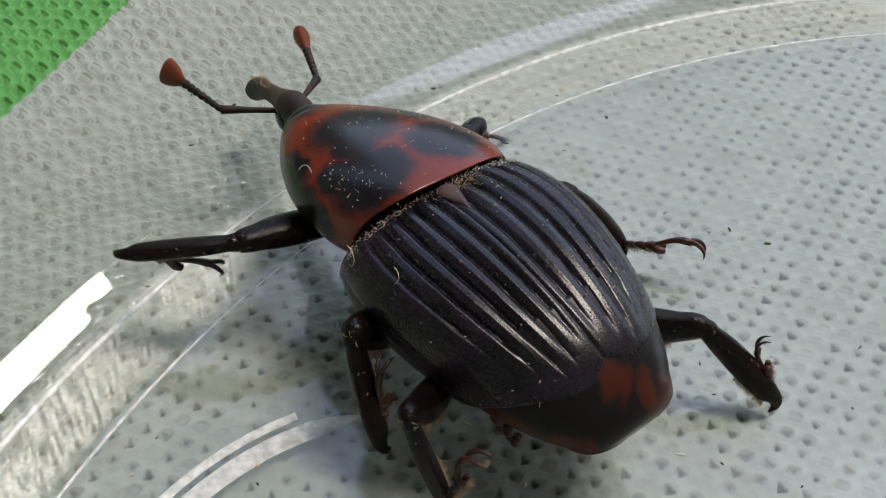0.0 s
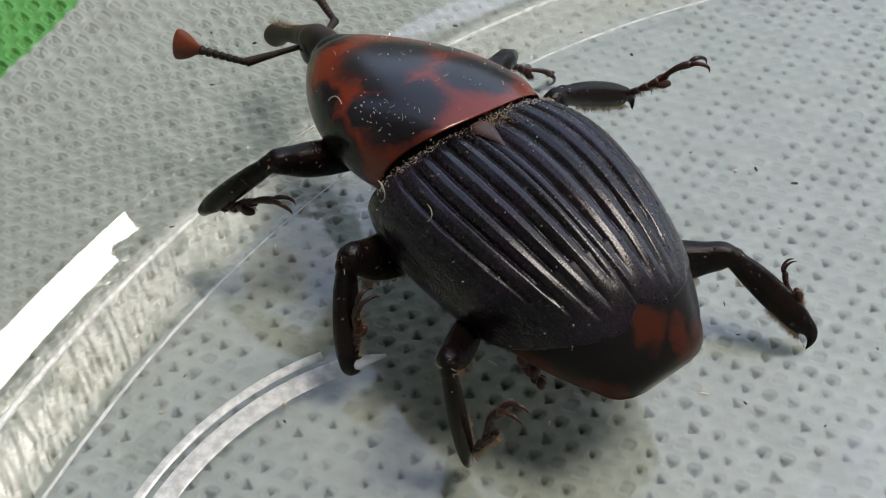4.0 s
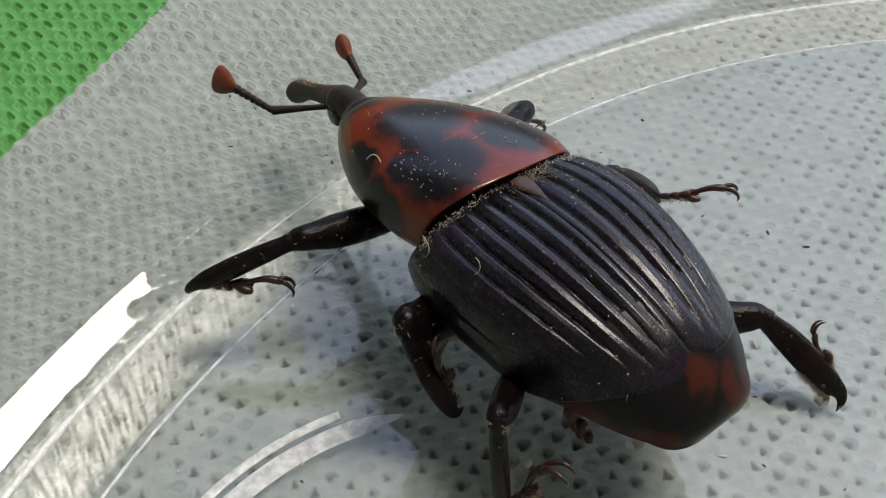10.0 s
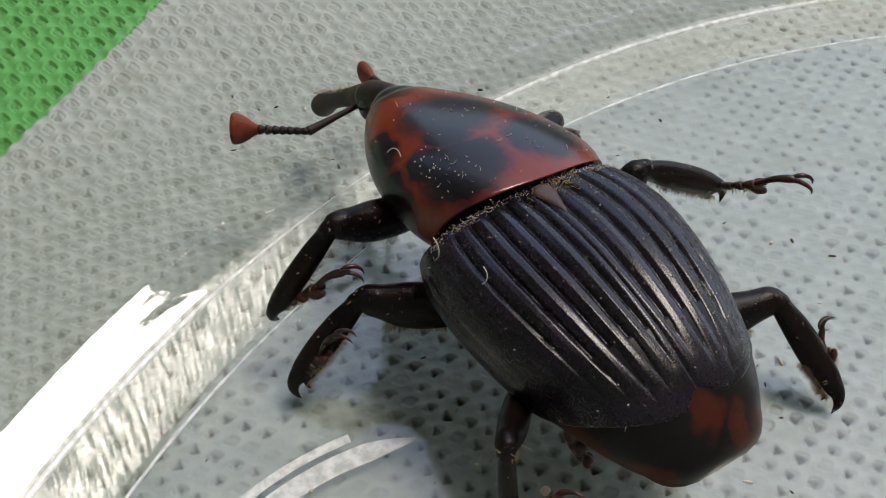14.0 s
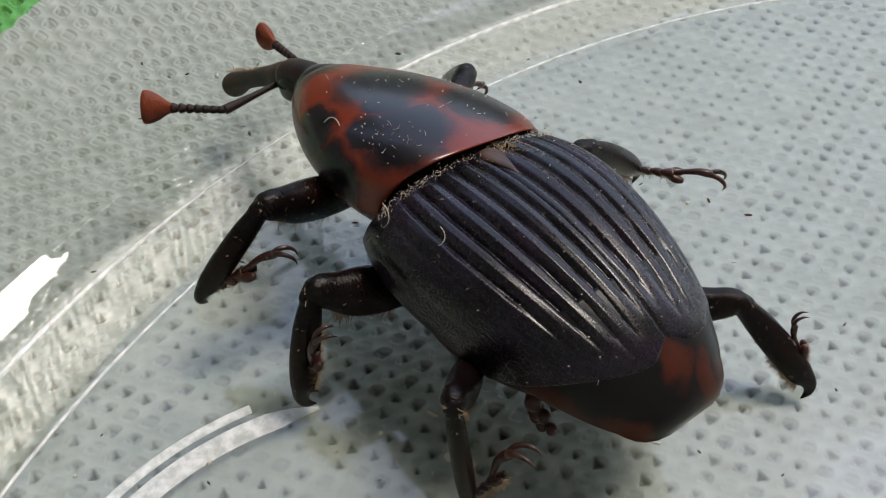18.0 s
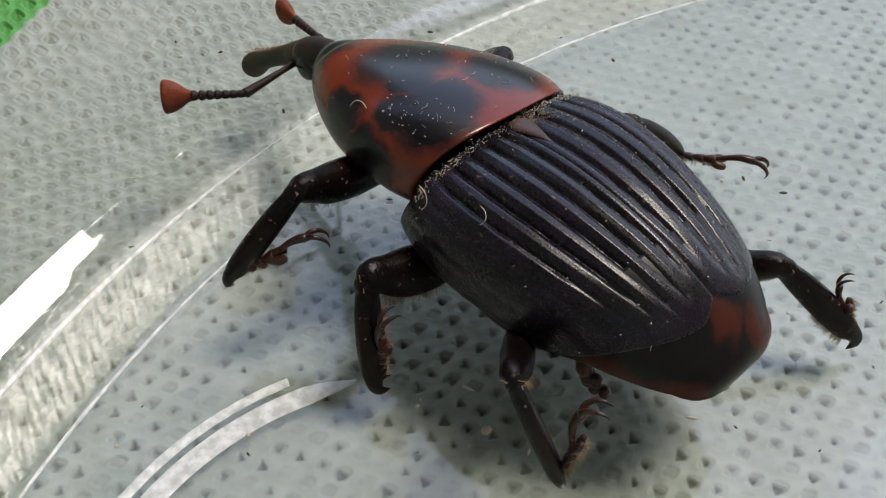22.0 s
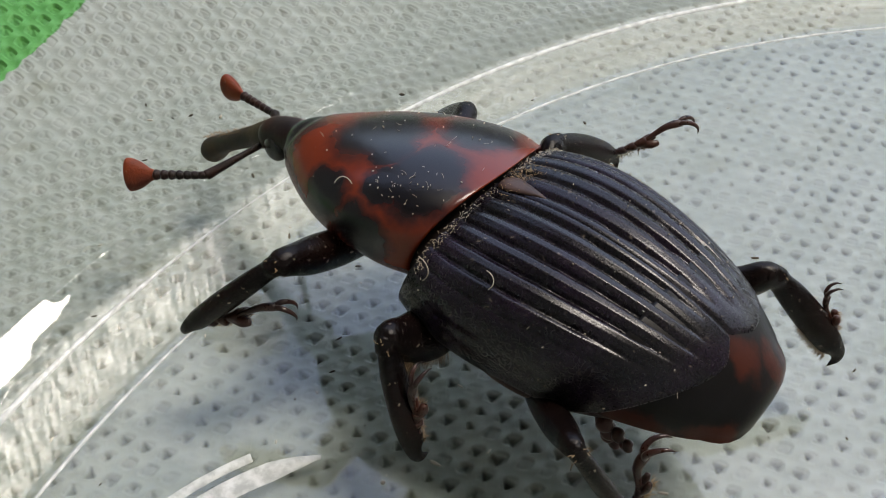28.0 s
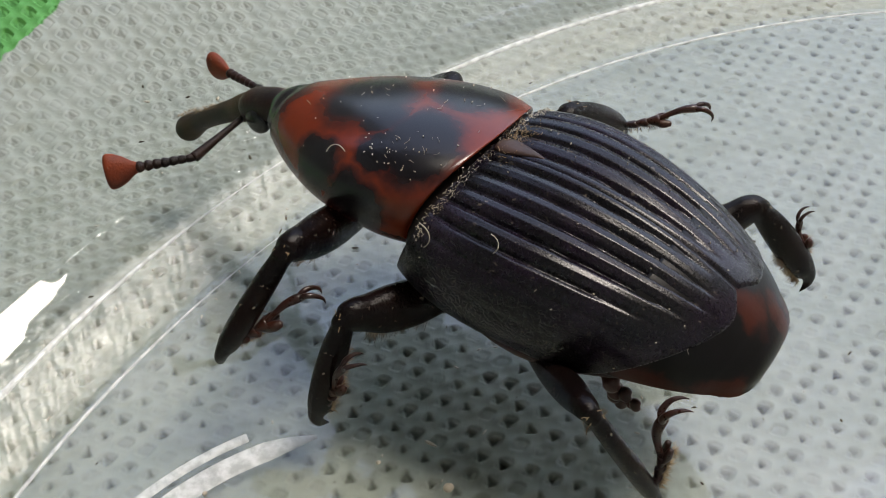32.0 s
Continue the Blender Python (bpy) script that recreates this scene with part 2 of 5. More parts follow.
def make_dish_material(name, scuffed=False, hazy=False):
    """Clear plastic, thin enough not to bend what lies under it; scuffed where it was rubbed."""
    m, t, b = nodes_of(name)
    p = coords_mm(t)
    out = t.nodes["Material Output"]
    t.nodes.remove(b)
    through_it = t.nodes.new("ShaderNodeBsdfTransparent")
    through_it.inputs[0].default_value = (0.965, 0.975, 0.965, 1)
    gloss = t.nodes.new("ShaderNodeBsdfGlossy")
    gloss.inputs["Color"].default_value = (1, 1, 1, 1)
    smear, _ = noise_node(t, p, 0.10, 3)
    marks = None
    for turn, scale in ((1.05, 2.6), (1.35, 3.3), (0.5, 1.7)):
        scr = t.nodes.new("ShaderNodeMapping")
        scr.inputs["Rotation"].default_value = (0, 0, turn)
        scr.vector_type = "TEXTURE"
        scr.inputs["Scale"].default_value = (20.0, 0.6, 1.0)
        link(t, p, scr.inputs["Vector"])
        n, _ = noise_node(t, scr.outputs[0], scale, 2)
        n = ramp(t, n, 0.66, 0.72)
        marks = n if marks is None else math_node(t, "MAXIMUM", marks, n)
    patchy = ramp(t, smear, 0.42, 0.62)
    if scuffed:  # fine rubbed lines that cross the ring aslant
        sep, line = t.nodes.new("ShaderNodeSeparateXYZ"), t.nodes.new("ShaderNodeCombineXYZ")
        out_way = vec_node(t, "SUBTRACT", p, (float(RING_C[0]), float(RING_C[1]), 0.0))
        link(t, out_way, sep.inputs[0])
        arc = math_node(t, "MULTIPLY", math_node(t, "ARCTAN2", sep.outputs[1], sep.outputs[0]), float(RING_R))
        wide = vec_node(t, "LENGTH", out_way)
        link(t, math_node(t, "MULTIPLY_ADD", wide, 0.9, arc), line.inputs[0])
        link(t, math_node(t, "MULTIPLY", wide, 0.22), line.inputs[1])
        rubbed, _ = noise_node(t, line.outputs[0], 3.4, 3)
        marks = ramp(t, rubbed, 0.43, 0.60)
        link(t, math_node(t, "MULTIPLY_ADD", marks, -0.08, 0.30), gloss.inputs["Roughness"])
    else:
        marks = math_node(t, "MULTIPLY", marks, patchy)
        link(t, math_node(t, "ADD", math_node(t, "MULTIPLY_ADD", patchy, 0.02, 0.012), math_node(t, "MULTIPLY", marks, 0.12)), gloss.inputs["Roughness"])
    lw = t.nodes.new("ShaderNodeLayerWeight")
    lw.inputs["Blend"].default_value = 0.5
    gain = math_node(t, "MULTIPLY_ADD", math_node(t, "POWER", lw.outputs["Facing"], 5.0), 0.94, 0.055)
    if scuffed:
        gain = math_node(t, "MULTIPLY", gain, math_node(t, "MULTIPLY_ADD", marks, 0.62, 0.07))
    if hazy:  # the rubbed side wall has only a dull shine
        gain = math_node(t, "MULTIPLY", gain, 0.22)
        link(t, math_node(t, "MULTIPLY_ADD", marks, 0.1, 0.42), gloss.inputs["Roughness"])
    bp = t.nodes.new("ShaderNodeBump")
    bp.inputs["Strength"].default_value, bp.inputs["Distance"].default_value = 0.15, 0.00002
    link(t, marks, bp.inputs["Height"])
    if not scuffed:
        link(t, bp.outputs[0], gloss.inputs["Normal"])
    mx = t.nodes.new("ShaderNodeMixShader")
    link(t, gain, mx.inputs[0])
    link(t, through_it.outputs[0], mx.inputs[1])
    link(t, gloss.outputs[0], mx.inputs[2])
    link(t, mx.outputs[0], out.inputs["Surface"])
    return m


def make_glint_material(name, low, more):
    """The same plastic with whitish colour standing in for glints and sheen, still half clear."""
    m, t, b = nodes_of(name)
    p = coords_mm(t)
    grain, _ = noise_node(t, p, 1.4, 4)
    b.inputs["Base Color"].default_value = (0.90, 0.92, 0.91, 1)
    b.inputs["Roughness"].default_value = 0.14
    clear = t.nodes.new("ShaderNodeBsdfTransparent")
    mx = t.nodes.new("ShaderNodeMixShader")
    link(t, math_node(t, "MULTIPLY_ADD", ramp(t, grain, 0.3, 0.7), more, low), mx.inputs[0])
    link(t, clear.outputs[0], mx.inputs[1])
    link(t, b.outputs[0], mx.inputs[2])
    link(t, mx.outputs[0], t.nodes["Material Output"].inputs["Surface"])
    return m


def plaster(name, colour):
    m, t, b = nodes_of(name)
    p = coords_mm(t)
    a, _ = noise_node(t, p, 0.004, 4)
    f, _ = noise_node(t, p, 0.2, 3)
    link(t, mix_color(t, a, colour, tuple(c * 0.85 for c in colour)), b.inputs["Base Color"])
    b.inputs["Roughness"].default_value = 0.85
    bump(t, b, f, 0.2, 0.001)
    return m


# ---- mesh helpers ----
def mesh_ob(name, verts, faces, mats, smooth=True, index=None):
    me = bpy.data.meshes.new(name)
    me.from_pydata([tuple(v) for v in verts], [], faces)
    for m in mats if isinstance(mats, (list, tuple)) else [mats]:
        me.materials.append(m)
    if index is not None:
        me.polygons.foreach_set("material_index", index)
    me.polygons.foreach_set("use_smooth", [smooth] * len(me.polygons))
    me.update()
    return new(name, me)


def part(name, geometry, material, parent, label=""):
    verts, faces = geometry[:2]
    ob = mesh_ob(name, np.asarray(verts, float) * MM, faces, material, True, geometry[2] if len(geometry) > 2 else None)
    ob.parent = parent
    return tagged(ob, label)


def join(*shapes):
    """Several (verts, faces) as one; a third item per shape gives its material slot."""
    v, f, mi, n = [], [], [], 0
    for s in shapes:
        v.append(np.asarray(s[0], float))
        f += [tuple(i + n for i in face) for face in s[1]]
        slot = s[2] if len(s) > 2 else 0
        mi += [slot] * len(s[1]) if isinstance(slot, int) else list(slot)
        n += len(s[0])
    return np.concatenate(v), f, mi


def grid_faces(na, nb, wrap=False):
    out = []
    for i in range(na - 1):
        for j in range(nb if wrap else nb - 1):
            k = (j + 1) % nb
            out.append((i * nb + j, i * nb + k, (i + 1) * nb + k, (i + 1) * nb + j))
    return out


def spline(stations, n):
    """Rows of numbers, smoothly interpolated along the first column's order (Catmull-Rom)."""
    s = np.array(stations, float)
    t = np.linspace(0, len(s) - 1, n)
    i = np.clip(t.astype(int), 0, len(s) - 2)
    f = (t - i)[:, None]
    p0, p1, p2, p3 = s[np.maximum(i - 1, 0)], s[i], s[i + 1], s[np.minimum(i + 2, len(s) - 1)]
    return 0.5 * (2 * p1 + (p2 - p0) * f + (2 * p0 - 5 * p1 + 4 * p2 - p3) * f**2 + (3 * p1 - p0 - 3 * p2 + p3) * f**3)


def loft(stations, n=40, seg=40, power=2.2):
    """Oval rings along x: stations of x, centre z, half width, half height. Closed at both ends."""
    rows = spline(stations, n)
    a = np.linspace(0, 2 * np.pi, seg, endpoint=False)
    ca, sa = np.cos(a), np.sin(a)
    e = 2 / power
    y, z = np.sign(ca) * np.abs(ca) ** e, np.sign(sa) * np.abs(sa) ** e
    v = np.concatenate([np.c_[np.full(seg, x), y * w, zc + z * h] for x, zc, w, h in rows])
    f = grid_faces(n, seg, True)
    v = np.concatenate([v, [[rows[0][0], 0, rows[0][1]], [rows[-1][0], 0, rows[-1][1]]]])
    c0, c1 = n * seg, n * seg + 1
    f += [(c0, (j + 1) % seg, j) for j in range(seg)]
    f += [(c1, (n - 1) * seg + j, (n - 1) * seg + (j + 1) % seg) for j in range(seg)]
    return v, f


def tube(points, n=24, seg=12, caps=True):
    """A bent limb: rows of x, y, z, radius, flatness (radius across / radius in the bend)."""
    rows = spline([(*p, 1.0) if len(p) == 4 else p for p in points], n)
    c, r, k = rows[:, :3], rows[:, 3], rows[:, 4]
    d = np.gradient(c, axis=0)
    d /= np.linalg.norm(d, axis=1)[:, None] + 1e-12
    ref = np.array([0, 0, 1.0]) if abs(d[:, 2]).mean() < 0.8 else np.array([1.0, 0, 0])
    verts = []
    a = np.linspace(0, 2 * np.pi, seg, endpoint=False)
    for i in range(n):
        s = np.cross(ref, d[i])
        s /= np.linalg.norm(s)
        u = np.cross(d[i], s)
        verts.append(c[i] + r[i] * (np.cos(a)[:, None] * s * k[i] + np.sin(a)[:, None] * u))
    v = np.concatenate(verts)
    f = grid_faces(n, seg, True)
    if caps:
        v = np.concatenate([v, [c[0] - d[0] * r[0] * 0.4, c[-1] + d[-1] * r[-1] * 0.4]])
        c0, c1 = n * seg, n * seg + 1
        f += [(c0, (j + 1) % seg, j) for j in range(seg)]
        f += [(c1, (n - 1) * seg + j, (n - 1) * seg + (j + 1) % seg) for j in range(seg)]
    return v, f


def bristles(rng, count, at, spread, length, radius=0.02):
    """Thin hairs: at(u) gives a root and a way out for u in 0..1."""
    v, f = [], []
    for _ in range(count):
        root, way = at(rng.random())
        way = np.array(way) + rng.normal(0, spread, 3)
        way = way / np.linalg.norm(way) * length * rng.uniform(0.5, 1.2)
        side = np.cross(way, rng.normal(0, 1, 3))
        side = side / (np.linalg.norm(side) + 1e-9) * radius
        other = np.cross(way, side)
        other = other / (np.linalg.norm(other) + 1e-9) * radius
        n = len(v)
        v += [root + side, root - 0.5 * side + other, root - 0.5 * side - other, np.array(root) + way]
        f += [(n, n + 1, n + 3), (n + 1, n + 2, n + 3), (n + 2, n, n + 3)]
    return np.array(v), f


# ---- setting ----
RING_C, RING_R = (51.61, -50.83), 82.03
EDGE_A, EDGE_D = 158.92, 36.12
A_VEC, B_VEC = np.array((0.82, 1.07)), np.array((1.25, -0.52))
mat_fabric = make_fabric_material()
mat_dish = make_dish_material("clear_plastic")
mat_scuffed = make_dish_material("scuffed_plastic", True)
mat_hazy = make_dish_material("hazy_plastic", hazy=True)
mat_glint = make_glint_material("glint_plastic", 0.38, 0.25)
mat_sheen = make_glint_material("sheen_plastic", 0.42, 0.28)


def fabric_relief(x, y):
    """Height in mm and how strongly a pressed dot or pit is painted with shade (0..1)."""
    inv = np.linalg.inv(np.stack([A_VEC, B_VEC], 1))
    wob = 0.05 * np.sin(0.35 * x + 1.3 * np.sin(0.2 * y)) + 0.025 * np.sin(1.1 * y + 0.7 * x)
    # the loose cloth is pulled long towards its border
    along = -0.466 * x + 0.885 * y
    less = -0.55 * 4.0 * np.logaddexp(0, (along - 19) / 4.0)
    wx, wy = x - 0.466 * less, y + 0.885 * less
    u = inv[0, 0] * wx + inv[0, 1] * wy + wob
    v = inv[1, 0] * wx + inv[1, 1] * wy + 0.8 * wob
    iu, iv = np.floor(u), np.floor(v)
    rnd = np.mod(np.sin(iu * 12.9898 + iv * 78.233) * 43758.5453, 1.0)
    rnd2 = np.mod(np.sin(iu * 39.346 + iv * 11.135) * 24634.6345, 1.0)
    du, dv = u - iu - 0.5 + (rnd - 0.5) * 0.10, v - iv - 0.5 + (rnd2 - 0.5) * 0.10
    ox, oy = du * A_VEC[0] + dv * B_VEC[0], du * A_VEC[1] + dv * B_VEC[1]
    rnd3 = np.mod(np.sin(iu * 26.651 + iv * 51.317) * 15731.743, 1.0)
    d = (np.abs(du) ** 4 + np.abs(dv) ** 4) ** 0.25
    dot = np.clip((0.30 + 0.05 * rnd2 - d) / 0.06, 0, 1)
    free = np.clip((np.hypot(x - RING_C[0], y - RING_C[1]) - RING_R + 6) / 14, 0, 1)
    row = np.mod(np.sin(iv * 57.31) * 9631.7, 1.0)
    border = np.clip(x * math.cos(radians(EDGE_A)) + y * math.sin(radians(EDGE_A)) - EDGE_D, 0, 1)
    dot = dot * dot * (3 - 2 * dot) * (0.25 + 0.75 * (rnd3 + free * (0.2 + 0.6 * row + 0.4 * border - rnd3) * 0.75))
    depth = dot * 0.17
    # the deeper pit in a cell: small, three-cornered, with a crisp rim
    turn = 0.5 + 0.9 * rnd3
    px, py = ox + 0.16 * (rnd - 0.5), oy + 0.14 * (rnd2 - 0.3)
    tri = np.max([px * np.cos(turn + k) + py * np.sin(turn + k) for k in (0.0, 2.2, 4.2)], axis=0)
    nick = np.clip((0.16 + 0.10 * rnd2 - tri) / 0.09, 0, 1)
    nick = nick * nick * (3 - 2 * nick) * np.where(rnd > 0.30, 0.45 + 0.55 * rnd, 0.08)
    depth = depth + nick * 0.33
    # dots and pits are shallower and paler under the middle of the dish
    pit_fade = 1 - 0.55 * np.exp(-(((x - 17) / 14) ** 2) - ((y - 15) / 13) ** 2)
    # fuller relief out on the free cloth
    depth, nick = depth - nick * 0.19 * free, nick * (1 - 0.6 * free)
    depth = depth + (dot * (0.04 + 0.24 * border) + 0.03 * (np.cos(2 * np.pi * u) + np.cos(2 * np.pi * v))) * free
    depth, dot, nick = depth * pit_fade, dot * pit_fade, nick * pit_fade
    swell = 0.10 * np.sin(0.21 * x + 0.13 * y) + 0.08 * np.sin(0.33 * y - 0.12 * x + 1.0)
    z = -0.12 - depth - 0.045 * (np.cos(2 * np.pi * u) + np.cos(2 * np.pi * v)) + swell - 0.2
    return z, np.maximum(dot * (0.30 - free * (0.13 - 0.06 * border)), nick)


def build_fabric():
    """One sheet: finely pressed where the camera passes, plain out to its hem."""
    fine_x, fine_y = np.arange(-46, 44.01, 0.1), np.arange(-24, 46.01, 0.1)
    far = np.array([60, 80, 120, 180, 260, 340.0])
    xs = np.concatenate([-46 - (far[::-1] - 50), fine_x, 44 + (far - 50)])
    ys = np.concatenate([-24 - (far[::-1] - 50), fine_y, 46 + (far - 50)])
    gx, gy = np.meshgrid(xs, ys)
    z, dot = fabric_relief(gx, gy)
    n, k = gx.shape
    co = np.stack([gx, gy, z], -1).reshape(-1, 3) * MM
    idx = np.arange(n * k).reshape(n, k)
    quads = np.stack([idx[:-1, :-1], idx[:-1, 1:], idx[1:, 1:], idx[1:, :-1]], -1).reshape(-1, 4)
    me = bpy.data.meshes.new("fabric")
    me.vertices.add(len(co))
    me.vertices.foreach_set("co", co.ravel())
    me.loops.add(quads.size)
    me.loops.foreach_set("vertex_index", quads.ravel())
    me.polygons.add(len(quads))
    me.polygons.foreach_set("loop_start", np.arange(0, quads.size, 4))
    me.polygons.foreach_set("loop_total", np.full(len(quads), 4))
    me.polygons.foreach_set("use_smooth", np.full(len(quads), True))
    me.update(calc_edges=True)
    # strength of the shade painted into dots and pits
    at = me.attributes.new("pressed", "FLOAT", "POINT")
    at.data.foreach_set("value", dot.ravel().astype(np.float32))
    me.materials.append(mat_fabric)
    ob = new("fabric_sheet", me)
    return tagged(ob, "pale grey nonwoven fabric with pressed dots and a green border", "fabric", kind="structure")


build_fabric()

mat_wall = plaster("grey_plaster", (0.30, 0.31, 0.295))
mat_table = chitin("brown_table_wood", (0.16, 0.09, 0.05), (0.10, 0.06, 0.035), 0.5)


def box(name, lo, hi, mat, label="", kind="structure", category=""):
    (x0, y0, z0), (x1, y1, z1) = lo, hi
    v = [(x, y, z) for x in (x0, x1) for y in (y0, y1) for z in (z0, z1)]
    f = [(0, 1, 3, 2), (4, 6, 7, 5), (0, 4, 5, 1), (2, 3, 7, 6), (0, 2, 6, 4), (1, 5, 7, 3)]
    return tagged(mesh_ob(name, v, f, mat, False), label, category, kind=kind)


box("tabletop", (-0.5, -0.45, -0.032), (0.5, 0.5, -0.0015), mat_table, "plain brown wooden tabletop under the fabric", "structure", "tabletop")
box("floor", (-1.35, -1.45, -0.80), (2.75, 1.35, -0.75), mat_wall, "plain grey porch floor", category="floor")
# unseen walls, added to set what the dish and cuticle reflect
box("wall_south", (-1.35, -1.45, -0.75), (2.75, -1.4, ROOF_H), mat_wall, "unseen plain grey plaster wall", category="wall")
box("wall_west", (-1.35, -1.4, -0.75), (-1.3, 0.88, ROOF_H), mat_wall, "unseen plain grey plaster wall", category="wall")
box("wall_east", (2.7, -1.4, -0.75), (2.75, 0.88, ROOF_H), mat_wall, "unseen plain grey plaster wall", category="wall")
box("wall_north", (-1.35, 0.88, -0.75), (-0.22, 0.93, 1.22), mat_wall, "unseen plaster wall, lower than the roof, set to shape reflections", category="wall")
box("parapet", (-0.22, 0.88, -0.75), (2.75, 0.93, 0.22), mat_wall, "unseen low plaster wall along the open side of the added porch", category="wall")


def build_roof():
    """An added, unseen flat porch roof; its slanted opening bounds the roof light."""
    rim = [(2.75, 0.93), (2.75, -1.45), (-1.35, -1.45), (-1.35, 0.93)]
    hole = LIGHT
    v = [(x, y, z) for z in (ROOF_H, ROOF_H + 0.04) for ring in (rim, hole) for x, y in ring]
    f = []
    for k in range(4):
        n, m = (k + 1) % 4, (k + 3) % 4
        f += [(m, k, 4 + n, 4 + k), (8 + k, 8 + m, 12 + k, 12 + n), (4 + k, 4 + n, 12 + n, 12 + k), (m, 8 + m, 8 + k, k)]
    tagged(mesh_ob("ceiling", v, f, mat_wall, False), "unseen grey ceiling whose opening bounds the roof light", "ceiling", kind="structure")


build_roof()


def build_dish():
    """A round clear plastic dish, turned from one profile, with a stepped foot ring."""
    R, seg = RING_R, 900
    outer = [(0.0, 0.75), (R * 0.5, 0.75), (R - 7.5, 0.75), (R - 5.2, 0.76), (R - 4.6, 0.80), (R - 4.4, 0.86), (R - 3.0, 1.40), (R - 1.3, 2.055), (R - 1.0, 2.17), (R - 0.45, 2.39), (R + 0.0, 2.57), (R + 0.3, 2.687), (R + 0.6, 2.804), (R + 0.9, 2.921), (R + 1.2, 3.038), (R + 1.5, 3.155), (R + 1.8, 3.272), (R + 2.1, 3.389), (R + 2.17, 3.416), (R + 2.19, 3.424), (R + 2.20, 3.445), (R + 2.24, 3.60), (R + 2.4, 4.3), (R + 2.56, 5.0), (R + 2.89, 6.4), (R + 3.86, 10.5), (R + 6.1, 20.0), (R + 8.4, 29.8), (R + 8.45, 29.95), (R + 8.65, 30.1)]
    inner = [(R + 9.45, 30.1), (R + 9.55, 29.95), (R + 9.55, 29.8), (R + 7.25, 20.0), (R + 5.0, 10.5), (R + 4.2, 7.0), (R + 3.7, 4.9), (R + 3.2, 3.3), (R + 2.9, 2.72), (R + 2.88, 2.645), (R + 2.86, 2.622), (R + 2.84, 2.614), (R + 2.6, 2.52), (R + 0.6, 1.74), (R - 1.3, 1.00), (R - 3.3, 0.22), (R - 3.6, 0.14), (R - 4.0, 0.12), (R * 0.5, 0.12), (0.0, 0.12)]
    prof = np.array(outer + inner)
    a = np.linspace(0, 2 * np.pi, seg, endpoint=False)
    v = np.concatenate([np.c_[RING_C[0] + r * np.cos(a), RING_C[1] + r * np.sin(a), np.full(seg, z)] for r, z in prof])
    # the outer slope swells a little past one place on the rim
    az, out = np.degrees(np.arctan2(v[:, 1] - RING_C[1], v[:, 0] - RING_C[0])), np.hypot(v[:, 0] - RING_C[0], v[:, 1] - RING_C[1]) - R
    begin = 145.6 + 2.6 * np.exp(-(((out - 1.0) / 0.45) ** 2)) - 2.0 * np.exp(-((out / 0.4) ** 2))
    swell = np.clip((az - begin) / 1.2, 0, 1)
    swell = swell * swell * (3 - 2 * swell) * np.clip((200 - np.abs(az)) / 20, 0, 1) * np.clip((12.0 - v[:, 2]) / 6.0, 0, 1)
    top = np.arange(len(v)) < len(outer) * seg
    v[:, 2] += np.where(top, 0.05 * np.clip(out, 0, 2.2) ** 2 * swell, 0.0)
    dish = new("dish")
    tagged(dish, "clear scratched plastic dish standing on grey fabric", "dish")
    slots = [2 if prof[i][0] > R + 2.19 and prof[i][1] > 2.63 else 1 if R - 4.5 < prof[i][0] < (R - 0.5 if i < 28 else R + 0.7) else 0 for i in range(len(prof) - 1) for _ in range(seg)]
    part("bowl", (v, grid_faces(len(prof), seg, True), slots), [mat_dish, mat_scuffed, mat_hazy], dish)
    fine = 1 - 0.75 * np.exp(-(((np.degrees(a) - 136) / 9) ** 2))  # the lips thin out in one place on the rim, where their glint fades
    # whitish colour stands in for the bright glint along the moulded lips
    for rr, zz, half, rise in ((R - 0.85, 2.23, 0.23, 0.21), (R - 4.95, 0.80, 0.12, 0.10)):
        lip = []
        for b in np.linspace(0, np.pi, 9):
            r, z = rr - half * fine * math.cos(b), zz - 0.03 + rise * fine * math.sin(b)
            lip.append(np.c_[RING_C[0] + r * np.cos(a), RING_C[1] + r * np.sin(a), z])
        part("lip", (np.concatenate(lip), grid_faces(9, seg, True)), mat_glint, dish, "thin moulded lip, whitened to show its glint")
    # sheen on a moulded ring in the floor, drawn as whitish raised strips
    b = np.linspace(radians(103), radians(200), 120)
    taper = np.clip((b - b[0]) / 0.16, 0, 1) ** 0.6
    for r0, half, start in ((17.75, 0.62, 0), (19.05, 0.30, 14)):
        rows = []
        for e, z in ((-1.0, 0.752), (-0.85, 0.79), (0.0, 0.83), (0.85, 0.80), (1.0, 0.752)):
            r = r0 + e * half * np.maximum(taper, 0.25)
            rows.append(np.c_[2.0 + r * np.cos(b), -31.5 + r * np.sin(b), np.full(len(b), z)][start:])
        part("arc_sheen", (np.concatenate(rows), grid_faces(5, len(b) - start)), mat_sheen, dish, "whitish arc put in for the sheen on a moulded ring in the dish floor")
    return dish


build_dish()



